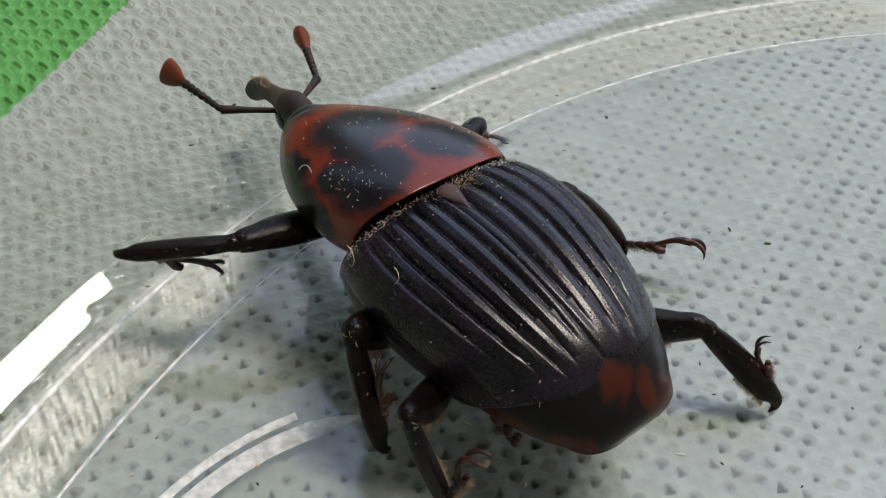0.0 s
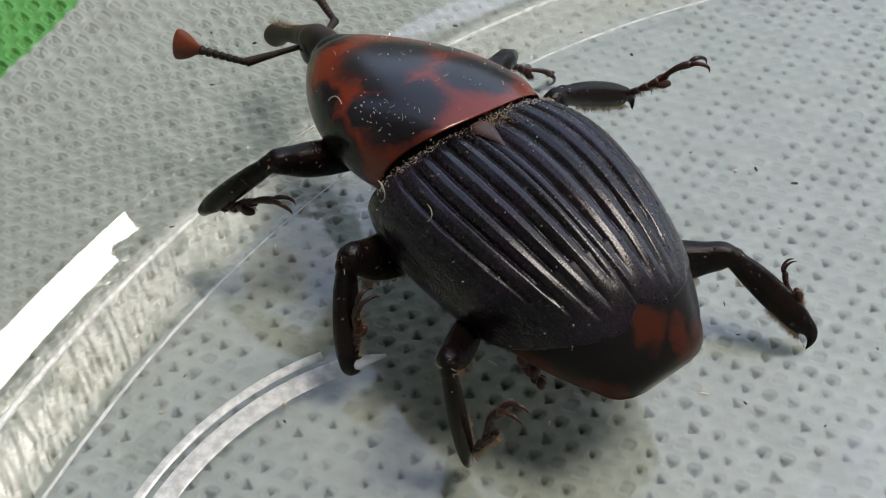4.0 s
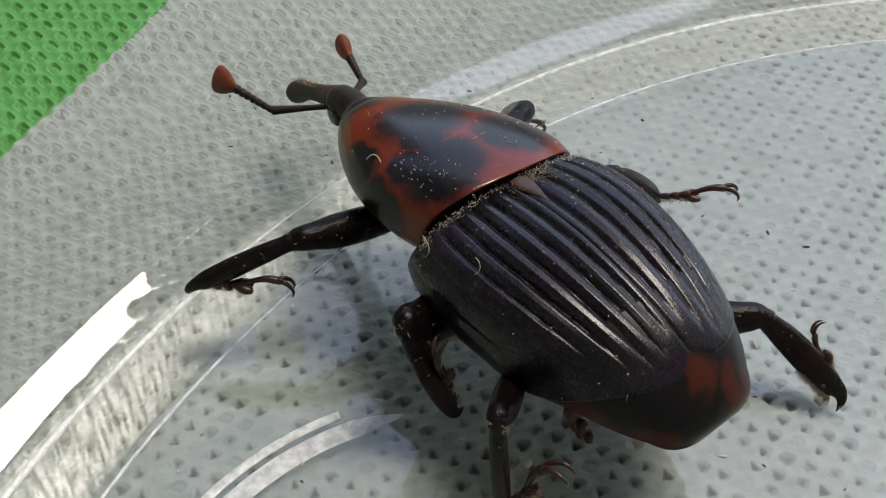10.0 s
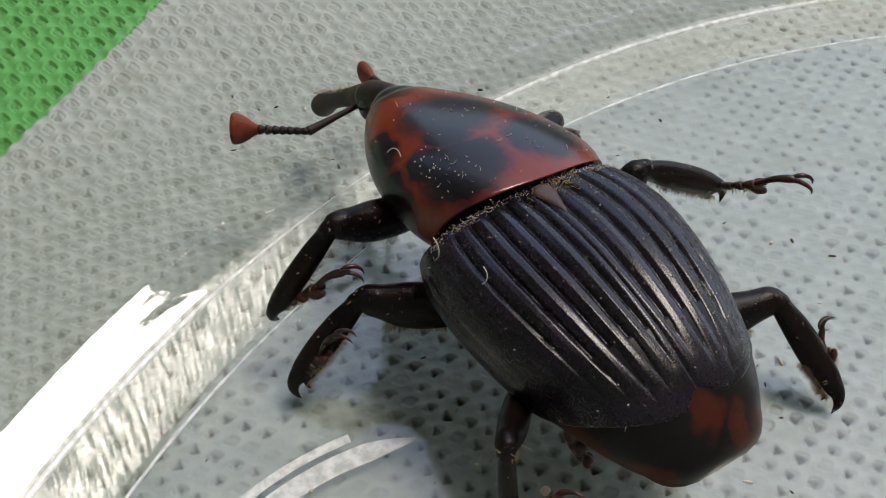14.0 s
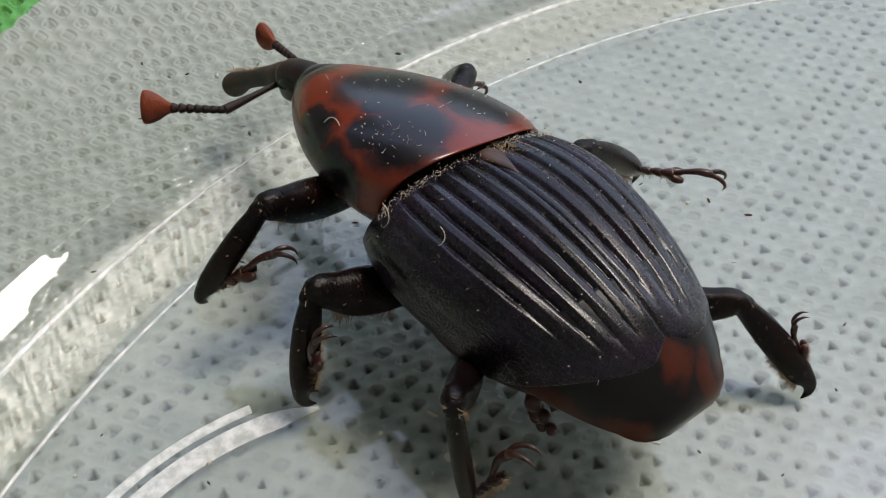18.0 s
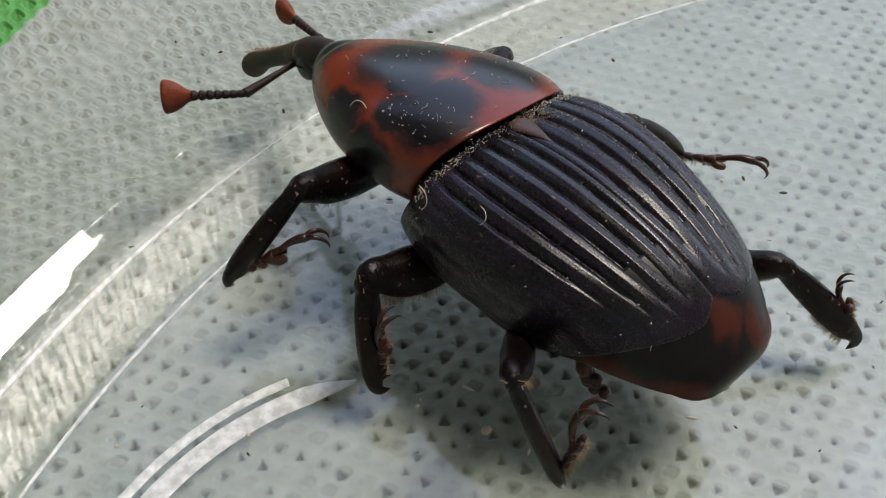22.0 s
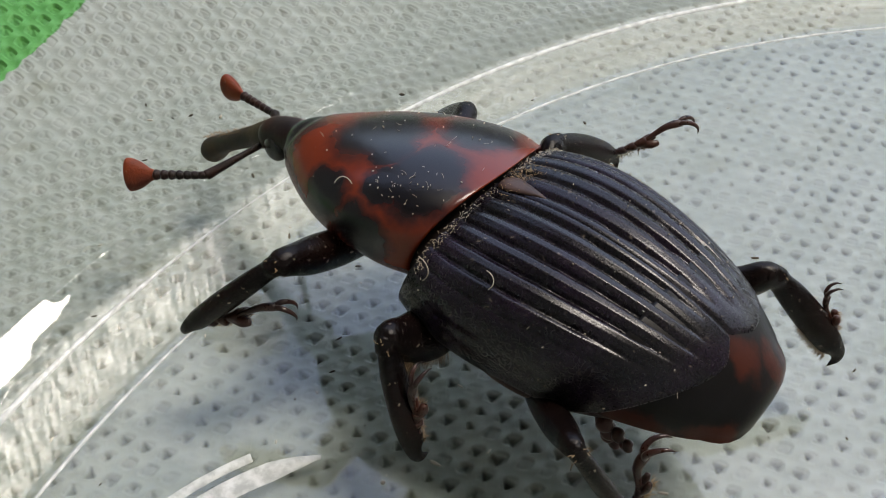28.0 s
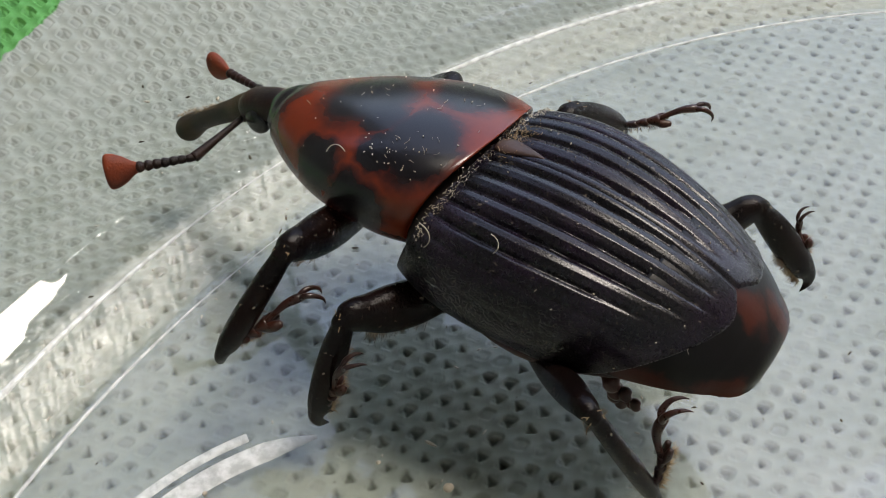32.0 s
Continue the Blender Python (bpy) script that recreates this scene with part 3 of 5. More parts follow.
def build_specks():
    """Dust, plant crumbs and pale granules lying on the dish floor."""
    r = np.random.default_rng(21)
    dark, pale = [], []
    for k in range(150):
        x, y = r.uniform(-18, 30), r.uniform(-20, 18)
        w = r.uniform(0.04, 0.11) if k < 130 else r.uniform(0.12, 0.2)
        a = r.uniform(0, 6.3)
        d = np.array((math.cos(a), math.sin(a), 0)) * w * r.uniform(0.8, 2.2)
        c = np.array((x, y, 0.752 + w * 0.4))
        (dark if k % 5 < 3 else pale).append(tube([(*(c - d), w * 0.4), (*(c - d * 0.3), w * 0.6), (*(c + d * 0.4), w * 0.5), (*(c + d), w * 0.2)], 6, 6))
    for x, y, w in ((5.3, -17.7, 0.26), (-7.8, -17.6, 0.12), (10.2, 1.3, 0.12), (22.3, 1.0, 0.13), (-14.9, -18.1, 0.1), (1.5, -16.0, 0.12)):
        pale.append(tube([(x - w, y, 0.752 + w, w * 0.5), (x - w * 0.4, y, 0.752 + w, w), (x + w * 0.5, y + 0.03, 0.752 + w, w * 0.9), (x + w, y, 0.752 + w, w * 0.4)], 8, 8))
    for name, shapes, mat, label in (("crumbs", dark, mat_crumb, "tiny dark plant crumbs lying in the dish"), ("granules", pale, mat_lint, "small pale granules lying in the dish")):
        v, f, _ = join(*shapes)
        tagged(mesh_ob(name, v * MM, f, mat), label, name, kind="stuff")


build_specks()

# ---- the weevil; x ahead, y to its left, z up, origin inside the waist ----
weevil = tagged(new("weevil"), "black red-marked palm weevil walking in a clear dish", "beetle")


def section(x, a, knots, wide, high, mid, lean, shrink=1.0):
    """A point of the body's skin at x, a radians round from the back towards the left flank."""
    x, a = np.broadcast_arrays(np.asarray(x, float), np.asarray(a, float))
    u = x - np.mean(knots)
    w, h = np.polyval(np.polyfit(knots, wide, 4), x) * shrink, np.polyval(np.polyfit(knots, high, 4), x) * shrink
    e = 2 / 2.3
    yl, zl = np.sign(np.sin(a)) * np.abs(np.sin(a)) ** e * w, np.sign(np.cos(a)) * np.abs(np.cos(a)) ** e * h
    c, t = math.cos(radians(lean)), math.sin(radians(lean))
    return np.stack([x, mid[0] + mid[1] * u + c * yl - t * zl, mid[2] + mid[3] * u + mid[4] * u * u + t * yl + c * zl], -1)


def back_skin(x, a, shrink=1.0):
    return section(x, a, (-16.0, -13.5, -11.0, -8.0, -5.0, -2.5, -0.5), (3.9, 5.2, 6.1, 6.8, 7.25, 7.2, 6.6), (3.2, 4.02, 4.52, 4.7, 4.65, 4.36, 3.77),
                   (-0.506, 0.033, 0.612, -0.0928, -0.0103), 2.4, shrink)


def shield_skin(x, a, shrink=1.0):
    v = section(x, a, (-0.5, 2.0, 4.0, 6.0, 8.0, 9.5, 11.0), (6.25, 6.15, 5.9, 5.25, 4.2, 3.1, 1.75), (3.74, 3.65, 3.47, 3.07, 2.5, 2.05, 1.5),
                (0.57, 0.19, -1.20, -0.215, -0.0098), 9.0, shrink)
    draw_in = 1 - 0.085 * np.clip((1.6 - v[..., 0]) / 2.1, 0, 1) ** 2
    v[..., 1] = -0.5 + (v[..., 1] + 0.5) * draw_in
    v[..., 0] += 0.02 * (v[..., 1] + 0.6) ** 2 * np.clip(1 - x / 7.0, 0, 1)
    return v


SEAM = 0.075


def elytron(side):
    na, nc = 100, 160
    s, q = np.linspace(0, 1, na)[:, None], np.linspace(0, 1, nc)[None, :]
    x_front = -0.5 + 0.15 * q**2
    x_rear = np.interp(q, np.linspace(0, 1, 60), spline([(-14.25,), (-14.9,), (-14.75,), (-14.1,), (-13.1,), (-11.9,), (-10.4,)], 60)[:, 0])
    x = x_front + (x_rear - x_front) * s
    ang = np.linspace(SEAM * side, radians(112), 500)
    ref = back_skin(-6.0, ang)
    arc = np.concatenate([[0], np.cumsum(np.linalg.norm(np.diff(ref, axis=0), axis=1))])
    a = side * np.interp(q * arc[-1], arc, ang)
    pos = back_skin(x, a)
    pos[..., 1] += side * 0.015
    nrm = np.cross(np.gradient(pos, axis=0), np.gradient(pos, axis=1))
    nrm /= np.linalg.norm(nrm, axis=-1, keepdims=True)
    nrm *= np.sign((nrm * (pos - np.array((-7, -0.5, -1)))).sum(-1, keepdims=True))
    # rounded ridges between narrow grooves, fading down the flank and before the tip
    lines = 9.4
    ph = q * lines - 0.55 + 0.10 * np.sin(5 * s + 3 * side) * q
    near = np.abs(ph - np.round(ph))
    k = np.round(ph)
    tip = 0.96 - 0.035 * np.abs(k - 2.0)
    fade = np.clip((0.64 - q) / 0.22, 0, 1) ** 0.8 * np.clip((tip - s) / 0.3, 0, 1) * np.clip(s / 0.02, 0.4, 1)
    wav = 1 + 0.2 * np.sin(37 * s + 5 * k) * np.sin(11 * s + k)
    dip = -0.24 * np.exp(-((near / 0.12) ** 2)) * fade * wav - 0.10 * (2 * near) ** 0 * (1 - (2 * near) ** 2) * fade
    seam = -0.10 * np.exp(-((q / 0.012) ** 2))
    fold = -0.10 * np.exp(-(((q - 0.78) / 0.03) ** 2)) * np.clip((0.9 - s) / 0.4, 0, 1) * np.clip(s / 0.2, 0, 1)
    rim = -0.25 * np.clip((s - 0.985) / 0.015, 0, 1) ** 2
    pos = pos + nrm * (dip + seam + fold + rim)[..., None]
    v = pos.reshape(-1, 3)
    f = grid_faces(na, nc)
    # the turned-in rim
    edge = [i * nc + nc - 1 for i in range(na)] + [(na - 1) * nc + j for j in range(nc - 2, -1, -1)]
    front = list(range(nc))
    for loop in (edge, front):
        base = len(v)
        inner = v[loop] + (np.array((-7.0, side * 1.5, -0.5)) - v[loop]) * 0.07
        v = np.concatenate([v, inner])
        f += [(loop[i], loop[i + 1], base + i + 1, base + i) for i in range(len(loop) - 1)]
    return v, f


for side, tag in ((1, "left"), (-1, "right")):
    part("elytron", elytron(side), mat_elytra, weevil, "grooved black wing case")

def shield():
    """Domed shield with a sharp, slightly turned-in hind edge and a collar at the neck."""
    seg = 120
    a = np.linspace(0, 2 * np.pi, seg, endpoint=False)
    rows = [shield_skin(0.3, a, 0.80), shield_skin(-0.2, a, 0.90), shield_skin(-0.42, a, 0.975), shield_skin(-0.5, a, 0.995), shield_skin(-0.42, a, 1.008)]
    rows += [shield_skin(x, a) for x in np.linspace(-0.2, 10.4, 84)]
    rows += [shield_skin(10.6, a, 0.95), shield_skin(10.75, a, 0.92), shield_skin(10.95, a, 0.95), shield_skin(11.2, a, 0.94), shield_skin(11.5, a, 0.86), shield_skin(11.7, a, 0.7)]
    v = np.concatenate(rows)
    n = len(rows)
    v = np.concatenate([v, [rows[0].mean(0), rows[-1].mean(0)]])
    f = grid_faces(n, seg, True)
    f += [(n * seg, (j + 1) % seg, j) for j in range(seg)] + [(n * seg + 1, (n - 1) * seg + j, (n - 1) * seg + (j + 1) % seg) for j in range(seg)]
    return v, f


def moved(geometry, dx, dy, dz):
    return np.asarray(geometry[0], float) + np.array((dx, dy, dz)), geometry[1]


part("pronotum", shield(), mat_pronotum, weevil, "glossy black and orange-red shield")
part("waist", moved(loft([(0.8, -0.6, 5.2, 3.0), (-0.3, -0.45, 5.5, 3.2), (-1.0, -0.35, 5.7, 3.3), (-1.8, -0.3, 5.7, 3.3)], 14, 60), 0, -0.4, 0), mat_gap, weevil, "dark joint behind the shield")
part("abdomen", moved(loft([(0.2, -1.2, 4.6, 3.2), (-1.5, -1.1, 5.7, 3.7), (-4.0, -1.1, 6.3, 4.0), (-7.0, -1.0, 6.4, 4.0), (-9.5, -0.5, 6.0, 3.5), (-12.0, 0.6, 5.4, 2.4), (-13.8, 1.5, 4.6, 1.6), (-15.4, 1.9, 3.6, 1.1), (-16.3, 1.9, 2.5, 0.8)], 60, 60, 2.3), 0, -0.6, 0), mat_belly, weevil, "rusty black underside")


def tail_shield():
    """Carries on the line of the wing cases to a blunt tip; flat beneath."""
    seg = 96
    a = np.linspace(0, 2 * np.pi, seg, endpoint=False)
    rows = []
    for x, k in [(x, 0.975) for x in np.linspace(-10.5, -15.8, 26)] + [(-16.1, 0.95), (-16.5, 0.90), (-16.9, 0.83), (-17.2, 0.74), (-17.45, 0.60), (-17.6, 0.40)]:
        r = back_skin(max(x, -16.0), a, k)
        r[:, 0] = x
        low = 1.55 - 0.22 * (x + 16.5)
        under = r[:, 2] < low
        r[under, 2] = low - 0.25 * np.tanh((low - r[under, 2]) / 0.8)
        rows.append(r)
    v = np.concatenate(rows + [rows[0].mean(0)[None], rows[-1].mean(0)[None]])
    n = len(rows)
    f = grid_faces(n, seg, True)
    f += [(n * seg, (j + 1) % seg, j) for j in range(seg)] + [(n * seg + 1, (n - 1) * seg + j, (n - 1) * seg + (j + 1) % seg) for j in range(seg)]
    return v, f


part("pygidium", tail_shield(), mat_pygidium, weevil, "black tail shield with orange-red patches")

sc_v, sc_f = loft([(-0.7, 3.22, 0.4, 0.2), (-1.2, 3.5, 0.6, 0.25), (-1.9, 3.82, 0.45, 0.2), (-2.7, 4.12, 0.2, 0.14), (-3.2, 4.28, 0.05, 0.05)], 16, 16)
part("scutellum", moved((sc_v, sc_f), 0, -0.15, 0), mat_scutellum, weevil, "small tan scutellum between the wing cases")

rng = np.random.default_rng(7)


def outward(skin, x, a):
    c = skin(x, a)
    o = c - skin(x, a, 0.9)
    return c, o / np.linalg.norm(o)


def strand(c, out, size, curl, thick, lift=0.03):
    s = np.cross(out, rng.normal(0, 1, 3))
    s /= np.linalg.norm(s)
    u = np.cross(out, s)
    th = np.linspace(0, curl, 5)
    return tube([tuple(c + out * (lift + 0.02 * i) + size * (np.sin(t) * s + (1 - np.cos(t)) * u)) + (thick,) for i, t in enumerate(th)], 7, 4)


def lint():
    """Pale curled fibres and dust stuck on the back."""
    shapes = []
    for k in range(135):
        if k < 45:  # the tuft on the left of the shield
            c, o = outward(shield_skin, rng.normal(2.6, 1.3), rng.normal(0.75, 0.16))
        elif k < 90:
            c, o = outward(shield_skin, rng.uniform(0.2, 9.0), rng.normal(0.1, 0.6))
        else:
            c, o = outward(back_skin, rng.uniform(-14.0, -1.2), rng.normal(0.0, 0.6))
        if rng.random() < (0.6 if k < 90 else 0.25):
            shapes.append(strand(c, o, rng.uniform(0.12, 0.5), rng.uniform(0.15, 1.1), 0.012))
        else:
            shapes.append(strand(c, o, 0.05, 1.2, 0.032, 0.01))
    # three long hairs
    for skin, x, a, size in ((shield_skin, 4.6, 1.0, 0.55), (back_skin, -1.4, 1.25, 0.7), (back_skin, -4.4, 0.95, 0.5)):
        c, o = outward(skin, x, a)
        shapes.append(strand(c, o, size, 2.4, 0.032))
    # dust along the front rim of the wing cases
    for k in range(320):
        c, o = outward(back_skin, -0.72 + rng.normal(0, 0.16), rng.uniform(-1.0, 1.25))
        shapes.append(strand(c, o, rng.uniform(0.04, 0.16), rng.uniform(0.3, 1.4), 0.016, 0.0))
    return join(*shapes)


def debris():
    shapes = []
    for k in range(150):
        c, o = outward(back_skin, rng.normal(-1.25, 0.4), rng.normal(-0.05, 0.11))
        shapes.append(strand(c, o, rng.uniform(0.08, 0.34), rng.uniform(0.2, 1.1), 0.017, rng.uniform(0.0, 0.12)))
    return join(*shapes)


tagged(part("lint", lint(), mat_lint, weevil, "pale curled fibres and dust"), kind="stuff")
tagged(part("debris", debris(), mat_bristle, weevil, "tan plant fibres stuck before the wing cases"), kind="stuff")
for x, y, z, r in ((-12.2, 3.6, -1.8, 0.5), (-12.6, 3.5, -2.3, 0.46), (-13.1, 3.6, -1.9, 0.36), (-12.7, 3.3, -2.9, 0.4), (-13.8, 3.6, -2.1, 0.3), (-13.2, 3.2, -3.2, 0.34), (-13.6, 3.1, -2.9, 0.26)):
    lump = tube([(x - r, y, z, r * 0.35), (x - 0.45 * r, y + 0.1, z + 0.05, r * 0.9), (x + 0.2 * r, y, z + 0.1, r), (x + r, y - 0.1, z, r * 0.4)], 12, 12)
    part("lump", lump, mat_lump, weevil, "red-brown lump clinging under the tail")

# ---- head, with snout and feelers; its own pivot in the neck ----
HEAD_AT = (11.2, 1.45, -2.2)
head_v, head_f = loft([(-0.9, -0.6, 0.6, 0.5), (0.0, -0.5, 0.95, 0.8), (1.0, -0.25, 1.1, 0.95), (2.0, -0.08, 1.12, 1.0), (3.0, 0.0, 1.1, 1.05), (3.6, -0.02, 0.95, 0.95)], 26, 28)
head = part("head", (head_v, head_f), mat_head, weevil, "dark brown head")
snout = tube([(3.0, 0, 0.0, 1.0, 0.95), (4.2, 0, 0.05, 0.88, 1.0), (5.5, 0, 0.05, 0.72, 1.0), (7.5, 0, 0.0, 0.62, 1.05), (9.5, 0, -0.15, 0.64, 1.15), (10.6, 0, -0.3, 0.8, 1.2), (11.3, 0, -0.45, 0.85, 1.15), (11.7, 0, -0.55, 0.6, 1.1)], 44, 20)
fuzz = bristles(rng, 160, lambda u: (np.array((6.0 + 5.4 * u, rng.uniform(-0.4, 0.4), 0.55)), (0.6, 0, 1)), 0.7, 0.24, 0.024)
part("snout", join(snout, (*fuzz, 1)), [mat_snout, mat_bristle], head, "dusty brown curved snout")
for side in (1, -1):
    eye_v, eye_f = loft([(1.6, -0.55, 0.08, 0.3), (1.9, -0.55, 0.32, 0.7), (2.5, -0.55, 0.4, 0.8), (3.0, -0.55, 0.3, 0.6), (3.3, -0.55, 0.08, 0.25)], 12, 16)
    eye_v = eye_v + np.array((0, side * 0.95, 0))
    part("eye", (eye_v, eye_f), mat_eye, head)


def feeler(side):
    """Elbowed: a long scape, a beaded funicle and a flat fan-shaped club."""
    p0 = np.zeros(3)
    p1 = p0 + 3.7 * np.array((0.62, side * 0.76, -0.18))
    way = np.array((0.9, side * 0.38, 0.22))
    way /= np.linalg.norm(way)
    p2 = p1 + 3.3 * way
    scape = tube([(*(p0 + (p1 - p0) * u), r) for u, r in ((0, 0.2), (0.3, 0.2), (0.75, 0.27), (1.0, 0.33))], 16, 10)
    beads = []
    for k in range(7):
        c = p1 + (p2 - p1) * (k + 0.4) / 7
        beads.append(tube([(*(c - way * 0.27), 0.19), (*(c - way * 0.05), 0.235 + 0.012 * k), (*(c + way * 0.12), 0.25 + 0.015 * k), (*(c + way * 0.25), 0.20)], 8, 10))
    club = tube([(*(p2 + way * u), r, 0.55) for u, r in ((-0.15, 0.30), (0.15, 0.44), (0.55, 0.74), (1.0, 0.97), (1.35, 1.06), (1.55, 1.0), (1.66, 0.72), (1.68, 0.15))], 26, 20)
    return join(scape, *beads), club


ROOT = {1: (3.9, 0.85, -0.25), -1: (3.9, -0.85, -0.25)}
feelers = {}
for side in (1, -1):
    rod, club = feeler(side)
    both = join((*rod[:2], 0), (*club, 1))
    feelers[side] = part("antenna", both, [mat_feeler, mat_club], head, "dark elbowed feeler with an orange club")


# ---- legs ----
COXA = {"front_left": (4.00, 2.30, -4.00), "front_right": (4.00, -2.30, -4.00), "middle_left": (-3.00, 2.80, -4.20), "middle_right": (-3.00, -2.80, -4.20), "hind_left": (-8.20, 3.60, -3.80), "hind_right": (-8.80, -3.80, -3.60)}
FEMUR = {"front": 7.6, "middle": 7.2, "hind": 8.6}
TIBIA = {"front_left": 6.8, "front_right": 6.8, "middle_left": 6.8, "middle_right": 6.8, "hind_left": 8.0, "hind_right": 7.1}
# way of each foot from the end of its tibia, and of its sole, in the tibia's space
TOE = {"front_left": (-0.85, 0.37, -0.32), "front_right": (0.70, -0.55, 0.30), "middle_left": (-0.95, 0.30, -0.05), "middle_right": (0.50, -0.72, 0.45), "hind_left": (-0.82, 0.55, 0.14), "hind_right": (-0.85, 0.08, 0.50)}
SOLE = {"front_left": (0.7, 0.3, -0.6), "front_right": (0.68, 0.15, -0.71), "middle_left": (0.9, -0.2, -0.4), "middle_right": (0.5, 0.4, -0.7), "hind_left": (0.68, 0.71, 0.36), "hind_right": (0.8, -0.05, 0.5)}
FOOT = {"front_left": 1.0, "front_right": 1.0, "middle_left": 0.9, "middle_right": 1.05, "hind_left": 1.1, "hind_right": 0.76}
SLIM = {"front_left": 0.85, "front_right": 0.85, "middle_left": 0.9, "middle_right": 0.75, "hind_left": 0.55, "hind_right": 0.9}


def foot_axes(n, toe, sole):
    x = np.array(toe) / np.linalg.norm(toe)
    up = np.array(sole) - x * np.dot(x, sole)
    up /= np.linalg.norm(up)
    return np.array((n - 0.45, 0, 0)) + x * 0.2, x, up, np.cross(up, x)


def femur_shape(n, thick):
    limb = tube([(-0.4, 0, -0.1, 0.85 * thick, 0.8), (n * 0.15, 0, -0.15, 1.1 * thick, 0.8), (n * 0.42, 0, -0.25, 1.5 * thick, 0.72), (n * 0.66, 0, -0.25, 1.48 * thick, 0.72), (n * 0.85, 0, -0.1, 1.12 * thick, 0.78), (n * 0.96, 0, 0.0, 0.98 * thick, 0.8), (n + 0.28, 0, -0.05, 0.7 * thick, 0.8)], 36, 22)
    knee = tube([(n - 0.5, 0, 0.0, 0.6 * thick, 1.0), (n - 0.1, 0, 0.02, 0.82 * thick, 0.95), (n + 0.3, 0, -0.05, 0.62 * thick, 0.95)], 10, 16)
    fringe = bristles(rng, 220, lambda u: (np.array((n * (0.3 + 0.5 * u), rng.uniform(-0.35, 0.35), -1.5 * thick)), (0.1, 0, -1)), 0.35, 0.75, 0.022)
    return join(limb, knee, (*fringe, 1))


def tibia_shape(n, k, start):
    limb = tube([(-0.3, 0, 0.1, 0.5 * k, 0.9), (0.35, 0, 0.1, 0.70 * k, 0.85), (0.75, 0, 0.1, 0.66 * k, 0.82), (n * 0.3, 0, 0.14, 0.84 * k, 0.72), (n * 0.6, 0, 0.10, 0.92 * k, 0.7), (n * 0.86, 0, 0.02, 0.80 * k, 0.75), (n - 0.35, 0, -0.02, 0.58 * k, 0.85)], 36, 20)
    spur = tube([(n - 1.1, 0, 0.08, 0.60 * k, 0.8), (n - 0.45, 0, 0.08, 0.60 * k, 0.8), (n + 0.15, 0, 0.0, 0.44 * k, 0.8), (n + 0.6, 0, -0.35, 0.25, 0.9), (n + 0.8, 0, -0.95, 0.03, 1.0)], 20, 14)
    tooth = tube([(n - 0.5, 0.1, -0.4, 0.2), (n - 0.25, 0.12, -0.7, 0.12), (n - 0.2, 0.12, -1.0, 0.02)], 8, 8)
    skin = [strand(np.array((rng.uniform(-0.1, 0.45), rng.uniform(-0.5, 0.5) * k, 0.55 * k)), np.array((0, 0, 1.0)), rng.uniform(0.12, 0.4), rng.uniform(0.3, 1.8), 0.022) for _ in range(9)]
    skin = join(*skin)
    comb = bristles(rng, 380, lambda u: (np.array((n * (start + (0.97 - start) * u), rng.uniform(-0.35, 0.35), -0.60 * k)), (0.25, 0, -1)), 0.35, 0.55, 0.022)
    return join(limb, spur, tooth, (*comb, 1), (skin[0], skin[1], 1))


def tarsus_shape(n, toe, sole, size, slim):
    """Short joints, a broad two-lobed pad, then the long curved last joint."""
    o, x, up, y = foot_axes(n, toe, sole)
    rows = []
    for a, b, r in ((0.0, 0.95, 0.3 * slim), (0.85, 1.6, 0.34 * slim), (1.5, 2.35, 0.42 * slim)):
        rows.append(tube([(*(o + x * a), r * 0.5), (*(o + x * (a + 0.35 * (b - a))), r * 0.85), (*(o + x * (b - 0.12) + up * 0.06), r * 1.15, 1.3), (*(o + x * b), r * 0.7)], 9, 10))
    pad = []
    for s in (1, -1):
        pad.append(tube([(*(o + x * 1.9 + y * 0.1 * s), 0.22 * slim), (*(o + x * 2.4 + y * 0.36 * s * slim + up * 0.12), 0.36 * slim), (*(o + x * 2.85 + y * 0.42 * s * slim + up * 0.15), 0.24 * slim)], 9, 10))
    hair = bristles(rng, 150, lambda u: (o + x * (0.3 + 2.5 * u) + y * rng.uniform(-0.3, 0.3) * slim + up * (0.22 + 0.12 * u), up - 0.1 * x), 0.55, 0.42, 0.026)
    last = tube([(*(o + x * 2.0), 0.15), (*(o + x * 2.7 - up * 0.30), 0.16), (*(o + x * 3.5 - up * 0.55), 0.21), (*(o + x * 4.15 - up * 0.52), 0.26), (*(o + x * 4.5 - up * 0.38), 0.2)], 20, 10)
    v, faces, slots = join(*rows, *pad, last, (*hair, 1))
    return o + (v - o) * size, faces, slots


def claw_shape(n, toe, sole, s, size):
    o, x, up, y = foot_axes(n, toe, sole)
    c = o + x * 4.3 - up * 0.48
    v, faces = tube([(*(c + y * s * 0.06), 0.17), (*(c + x * 0.4 - up * 0.06 + y * s * 0.20), 0.16), (*(c + x * 0.82 + y * s * 0.32 + up * 0.20), 0.13), (*(c + x * 1.02 + y * s * 0.36 + up * 0.62), 0.085), (*(c + x * 0.95 + y * s * 0.36 + up * 1.02), 0.015)], 18, 10)
    return o + (v - o) * size, faces


